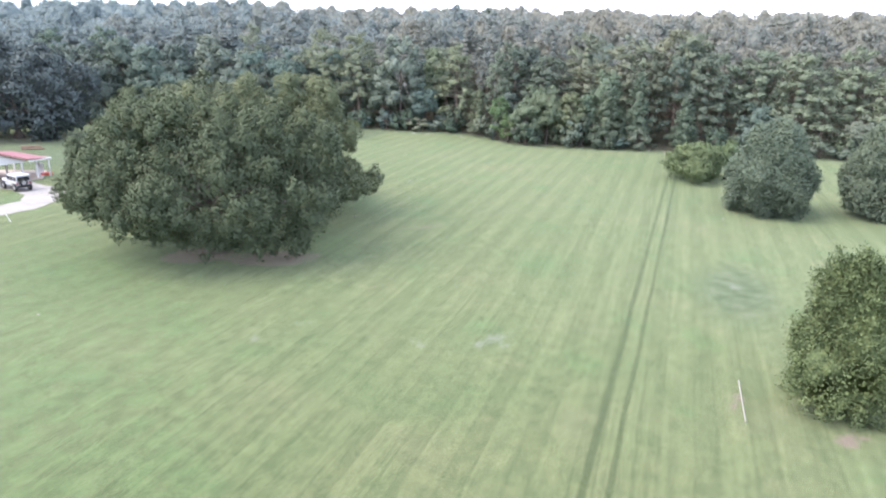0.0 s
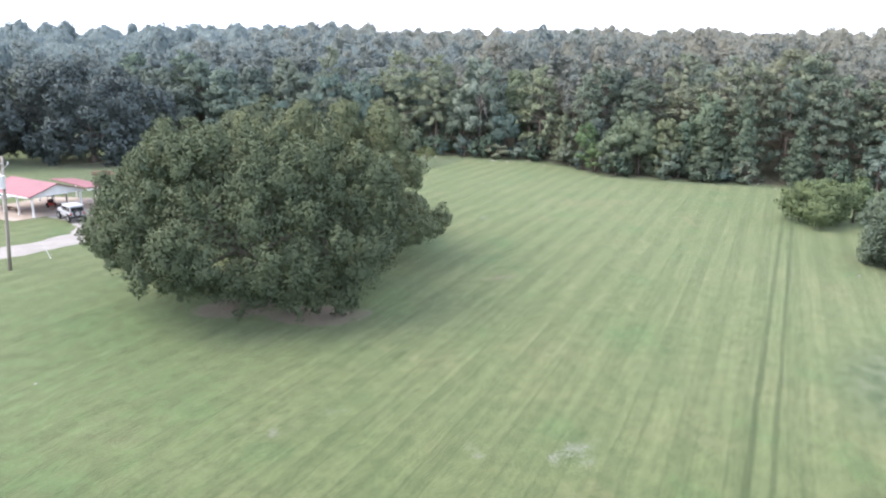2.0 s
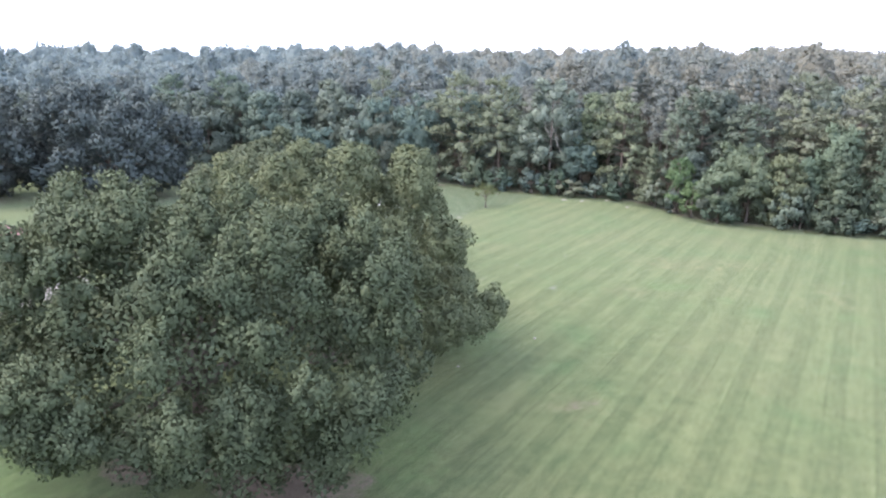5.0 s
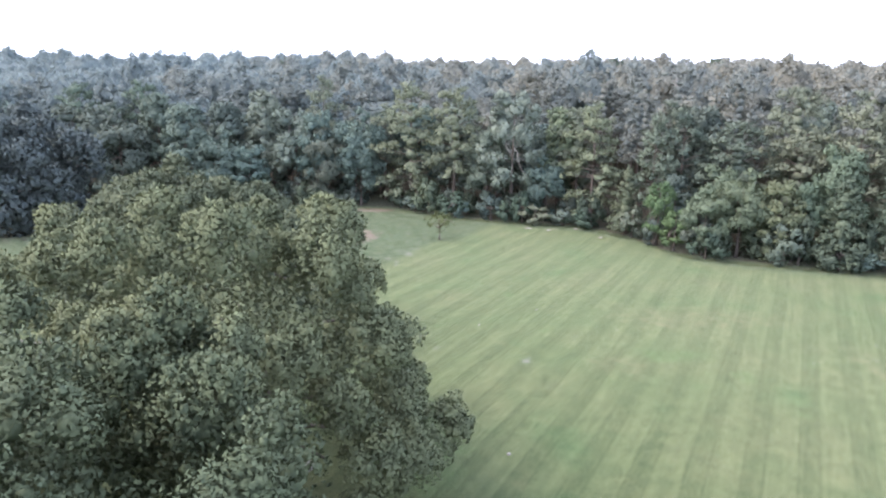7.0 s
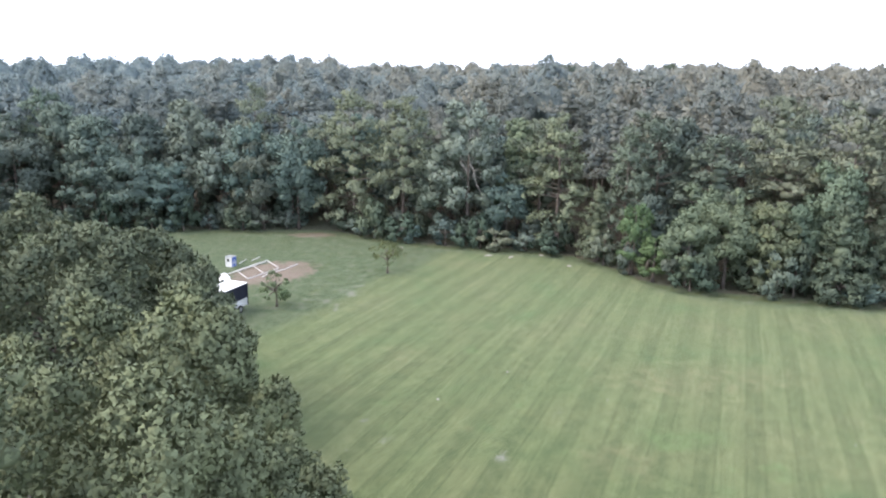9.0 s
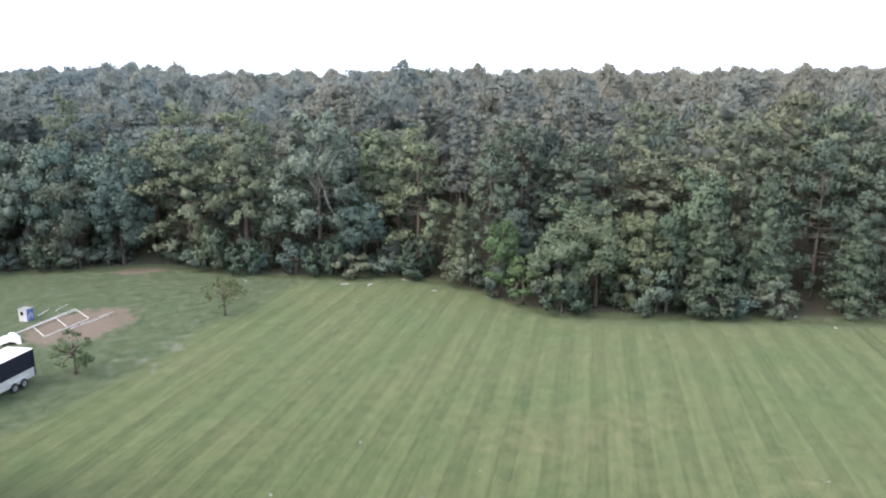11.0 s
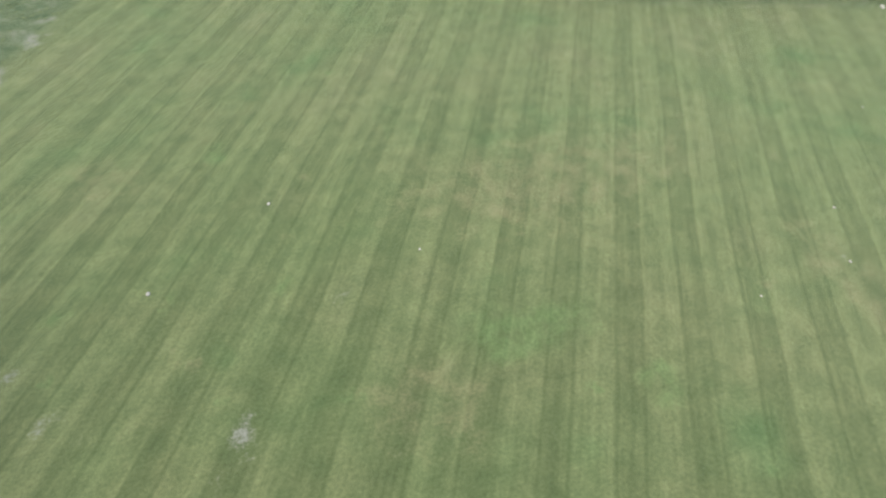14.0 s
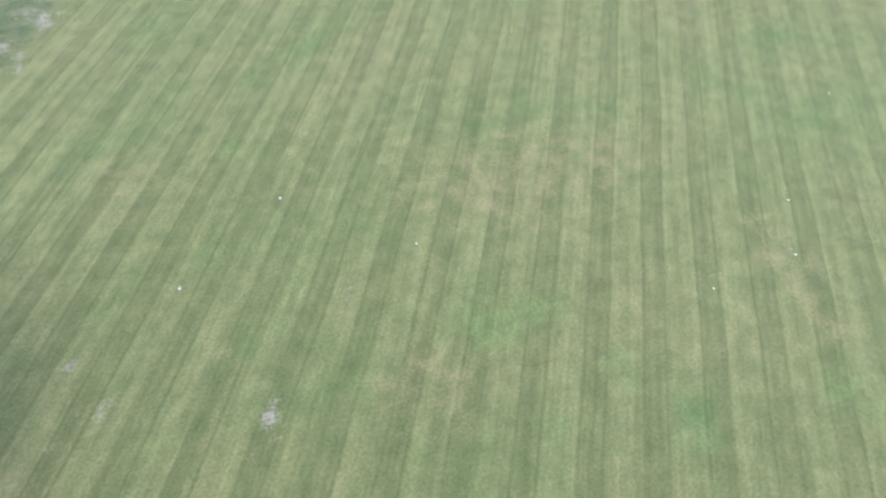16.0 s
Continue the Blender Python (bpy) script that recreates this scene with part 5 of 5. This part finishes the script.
def small_yard_things():
    ob = thing("riding_mower", (-41.2, 64.3, 0.06), 120, "red riding mower with a black seat under the carport", "mower")
    part("body", solid((0.35, 0, 0.35, 0.9, 0.6, 0.42), (-0.45, 0, 0.3, 0.8, 0.7, 0.2), bevel=0.05), RED, ob)
    part("seat", solid((-0.45, 0, 0.55, 0.42, 0.45, 0.14), (-0.66, 0, 0.62, 0.12, 0.45, 0.42), bevel=0.04), BLACK, ob)
    part("canopy", solid((-0.2, 0, 1.35, 1.2, 0.9, 0.08), (-0.7, -0.35, 0.6, 0.05, 0.05, 0.78), (-0.7, 0.35, 0.6, 0.05, 0.05, 0.78), bevel=0.01), BLACK, ob)
    for x, r in ((0.6, 0.2), (-0.5, 0.28)):
        for y in (-0.38, 0.38):
            wheel(ob, x, y, r, 0.2)
    bench = None
    for x, y, turn in ((-46.4, 63.2, 52), (-44.2, 61.6, 52)):
        ob = thing("picnic_bench", (x, y, 0.06), turn, "low weathered brown wooden bench on the slab", "bench", "benches under the carport")
        part("seat", solid((0, 0, 0.42, 0.36, 2.2, 0.05)), BROWN, ob)
        for y2 in (-0.9, 0.9):
            part("leg", solid((0, y2, 0, 0.3, 0.07, 0.42)), BROWN, ob)
    ob = thing("storage_tank", (-36.4, 66.6, 0.0), 20, "white upright storage tank beside the carport post", "tank")
    bm = bmesh.new()
    drum(bm, pose(0, 0, 0.75), 0.45, 1.4, 20)
    part("tank", bm, WHITE, ob, smooth=False)
    bm = bmesh.new()
    drum(bm, pose(0, 0, 1.5), 0.40, 0.16, 20, 0.12)
    part("lid", bm, WHITE, ob)
    ob = thing("plastic_sled", (-35.6, 66.4, 0.0), 35, "red plastic tub lying on the grass", "tub")
    part("tub", solid((0, 0, 0, 1.3, 0.6, 0.3), bevel=0.1), RED, ob)
    ob = thing("barrel_grill", (-64.2, 82.0, 0), 0, "black barrel grill beside the pool", "grill")
    bm = bmesh.new()
    drum(bm, pose(0, 0, 0.95, 0, 90), 0.35, 1.0, 16)
    part("barrel", bm, BLACK, ob)
    for x in (-0.35, 0.35):
        part("leg", solid((x, 0, 0, 0.05, 0.5, 0.7)), BLACK, ob)
    ob = thing("lawn_chair", (-64.4, 79.8, 0), 40, "white plastic lawn chair beside the pool", "chair")
    part("seat", solid((0, 0, 0.4, 0.5, 0.5, 0.05)), WHITE, ob)
    part("backrest", solid((-0.25, 0, 0.42, 0.05, 0.5, 0.5)), WHITE, ob)
    for x in (-0.2, 0.2):
        for y in (-0.2, 0.2):
            part("leg", solid((x, y, 0, 0.05, 0.05, 0.4)), WHITE, ob)
    ob = thing("log_pile", (-44.3, 88.4, 0), 10, "dark weathered logs lying on the lawn", "logs")
    for k, (y, z) in enumerate(((-0.3, 0.16), (0.1, 0.16), (-0.1, 0.45))):
        bm = bmesh.new()
        tube(bm, [np.array([-1.6, y, z]), np.array([0, y + 0.05, z]), np.array([1.5 - 0.2 * k, y, z])], [0.17, 0.16, 0.14], 8)
        part("log", bm, BROWN, ob)


small_yard_things()


# ---- trailer, tarp, crate and lumber in the rough grass ----
def cargo_trailer():
    ob = thing("cargo_trailer", (-9.3, 83.9, 0), 64, "enclosed cargo trailer with black sides, silver skirt and white roof", "trailer")
    ln, w = 5.0, 1.9
    part("upper_panel", solid((0, 0, 1.12, ln, w, 1.30), bevel=0.04), BLACK, ob)
    part("skirt", solid((0, 0, 0.46, ln + 0.01, w + 0.01, 0.66), bevel=0.02), SILVER, ob, "bare aluminium lower panel")
    part("roof", solid((0, 0, 2.42, ln + 0.05, w + 0.05, 0.07), (0, 0, 2.48, ln - 0.3, w - 0.4, 0.04), bevel=0.02), TARP, ob, "white metal roof")
    for x in (-ln / 2, ln / 2):
        for y in (-w / 2, w / 2):
            part("corner_trim", solid((x, y, 0.46, 0.09, 0.09, 1.97)), SILVER if x < 0 else BLACK, ob)
    part("rear_door", solid((ln / 2 + 0.03, 0, 0.55, 0.04, w - 0.2, 1.8)), BLACK, ob)
    part("bumper", solid((ln / 2 + 0.06, 0, 0.40, 0.1, w, 0.1)), STEEL, ob)
    part("chassis", solid((0, 0, 0.34, ln, 1.2, 0.14)), STEEL, ob)
    part("hitch", solid((-ln / 2 - 0.6, 0, 0.38, 1.3, 0.12, 0.1)), STEEL, ob)
    part("jack", solid((-ln / 2 - 1.0, 0, 0, 0.1, 0.1, 0.75)), STEEL, ob)
    for y in (-w / 2 + 0.06, w / 2 - 0.06):
        part("fender", solid((0.9, y * 1.06, 0.72, 1.75, 0.2, 0.07), bevel=0.03), SILVER, ob)
        for x in (0.46, 1.32):
            wheel(ob, x, y * 1.08, 0.34, 0.22)


cargo_trailer()


def tarp_heap():
    bm = bmesh.new()
    n = 22
    grid = []
    for i in range(n):
        row = []
        for j in range(n):
            u, v = i / (n - 1) * 2 - 1, j / (n - 1) * 2 - 1
            h = max(0.0, 1 - 0.7 * u * u - 0.75 * v * v)
            z = 0.85 * h ** 0.7 + (0.40 * noise.noise(Vector((u * 3, v * 3, 1))) + 0.10 * noise.noise(Vector((u * 8, v * 8, 4)))) * (0.2 + h)
            row.append(bm.verts.new((u * 1.0 + 0.12 * noise.noise(Vector((v * 4, u, 2))), v * 0.65 * (1.0 + 0.35 * u), max(0.02, z * (0.75 + 0.4 * u)))))
        grid.append(row)
    for a, b in zip(grid, grid[1:]):
        for j in range(n - 1):
            bm.faces.new((a[j], b[j], b[j + 1], a[j + 1]))
    ob = part("tarp", bm, TARP, smooth=True)
    ob.matrix_basis = pose(-11.6, 95.4, 0, 0, 0, 20)
    tagged(ob, "crumpled bright white tarp over a heap behind the trailer", "tarp")


tarp_heap()


def crate():
    ob = thing("play_shed", (-11.6, 101.9, 0), -28, "small white and blue shed box with a dark opening", "shed")
    part("wall", solid((0, 0, 0, 0.85, 0.8, 1.12), bevel=0.02), WHITE, ob)
    part("side_panel", solid((0.44, 0, 0.04, 0.03, 0.76, 1.04)), BLUE, ob, "blue patterned side panel")
    for k in range(3):
        part("stripe", solid((0.46, -0.22 + 0.22 * k, 0.2 + 0.16 * (k % 2), 0.02, 0.09, 0.45)), WHITE, ob)
    part("opening", solid((-0.06, -0.41, 0.6, 0.28, 0.02, 0.32)), GLASS, ob)
    part("roof", solid((0, 0, 1.12, 0.92, 0.88, 0.05), bevel=0.01), STEEL, ob)


crate()


def board(parent, a, b, z=0.06, wide=0.04, name="board", mat=LUMBER):
    a, b = Vector((*a, z)), Vector((*b, z))
    d = b - a
    bm = bmesh.new()
    box(bm, 0, 0, -0.04, d.length, wide, 0.08, bevel=0.006)
    bmesh.ops.transform(bm, matrix=Matrix.Translation((a + b) / 2) @ Matrix.Rotation(math.atan2(d.y, d.x), 4, "Z"), verts=bm.verts)
    return part(name, bm, mat, parent)


def lumber_frame():
    ob = thing("lumber_frame", (0, 0, 0), 0, "white board frame laid out on bare dirt", "frame")
    p1, p2, p3, p4 = (-9.0, 96.1), (-6.3, 100.5), (-7.9, 103.8), (-10.6, 99.4)
    for z, (a, b) in zip((0.05, 0.14, 0.05, 0.14, 0.14, 0.23, 0.23), ((p1, p2), (p2, p3), (p3, p4), (p4, p1), ((-7.7, 98.4), (-9.2, 101.5)), ((-11.4, 97.2), p3), ((-11.3, 97.4), (-9.0, 101.2)))):
        board(ob, a, b, z)
    for a, b in (((-7.6, 96.8), (-6.9, 98.7)), ((-6.7, 98.8), (-5.4, 100.3)), ((-5.4, 100.6), (-4.4, 102.3)), ((-10.9, 103.0), (-10.4, 105.0)), ((-9.7, 104.2), (-9.0, 106.3))):
        loose = thing("loose_board", (0, 0, 0), 0, "loose white board lying on the ground by the frame", "board", "loose boards")
        board(loose, a, b, 0.05, 0.04, "plank")


lumber_frame()


# ---- stones and litter on the grass ----
def stone(x, y, sx, sy, sz, turn, label, mat=ROCK):
    bm = bmesh.new()
    bmesh.ops.create_icosphere(bm, subdivisions=2, radius=1)
    for v in bm.verts:
        v.co *= 1 + 0.35 * noise.noise(v.co * 1.6 + Vector((x, y, 0)))
        v.co = Vector((v.co.x * sx, v.co.y * sy, max(-0.3, v.co.z) * sz))
    ob = part("stone", bm, mat)
    ob.matrix_basis = pose(x, y, 0.02, 0, 0, turn)
    tagged(ob, label, "stone", "stones along the field")


for x, y, s in ((18.2, 105.9, 0.75), (20.8, 104.9, 0.8), (24.8, 105.6, 0.6), (26.7, 100.2, 0.45), (56.8, 77.8, 0.5), (54.2, 81.6, 0.6), (55.9, 81.4, 0.5), (7.9, 110.7, 0.3)):
    stone(x, y, s * 0.7, s * 0.3, 0.10, 20 * x, "flat pale stone lying in the grass near the woods")
for x, y, s in ((7.43, 65.69, 0.14), (12.8, 69.76, 0.12), (18.3, 64.7, 0.09), (37.2, 61.2, 0.10), (35.2, 58.1, 0.10), (45.2, 67.7, 0.09), (30.3, 57.7, 0.08), (6.97, 45.56, 0.16), (1.5, 40.3, 0.14), (39.9, 34.6, 0.18), (-20.6, 16.5, 0.12)):
    stone(x, y, s * 0.75, s * 0.6, s * 0.45, 33 * x, "small pale stone in the mown grass")
stone(-6.4, 47.4, 0.9, 0.5, 0.30, 20, "pale rock lying on bare dirt under the oak")
stone(-3.2, 44.4, 0.5, 0.4, 0.22, 70, "small pale rock on bare dirt under the oak")
pipe = thing("white_pipe", (0, 0, 0), 0, "thin white pipe lying in the grass", "pipe")
bm = bmesh.new()
tube(bm, [np.array([19.2, 1.0, 0.05]), np.array([18.1, -0.9, 0.06]), np.array([16.9, -3.0, 0.05])], [0.03, 0.03, 0.03], 8)
part("tube", bm, ROCK, pipe)


# ---- weeds and long grass: past counting ----
def weeds():
    n = 26000
    x, y = rng.uniform(-45, 16, n), rng.uniform(70, 120, n)
    bx = np.interp(y, [66, 74, 80.8, 88.6, 95.7, 100.2, 106.4, 112], [-30, -9, -3.3, 1.6, 4.9, 9.4, 12.7, 16])
    thick = np.array([noise.noise(Vector((a * 0.35, b * 0.35, 3))) for a, b in zip(x, y)])
    keep = (x < bx) & (thick > rng.uniform(-0.35, 0.5, n)) & (y < edge_y(x) - 0.3)
    keep &= ~((np.abs(x + 7.8) < 3.2) & (np.abs(y - 99) < 5))
    x, y = x[keep], y[keep]
    ex = rng.uniform(-60, 110, 9000)
    ey = edge_y(ex) + rng.normal(size=9000) * 0.7 - 0.4
    x, y = np.concatenate([x, ex]), np.concatenate([y, ey])
    h = rng.uniform(0.03, 0.12, len(x))
    c = np.stack([x, y, rise(x, y) + h * 0.45], -1)
    n = np.stack([rng.normal(size=len(x)) * 0.12, rng.normal(size=len(x)) * 0.12, np.ones(len(x))], -1)
    v = leaves(c, n, 0.26, 0.12, round_off=np.tile((0.0, 0.0, 1.0), (len(c), 1)), even=0.9)
    tagged(link("long_grass", leafage("long_grass", v), WEED), "rough long grass and weeds beside the mown field", "grass", kind="stuff")


weeds()
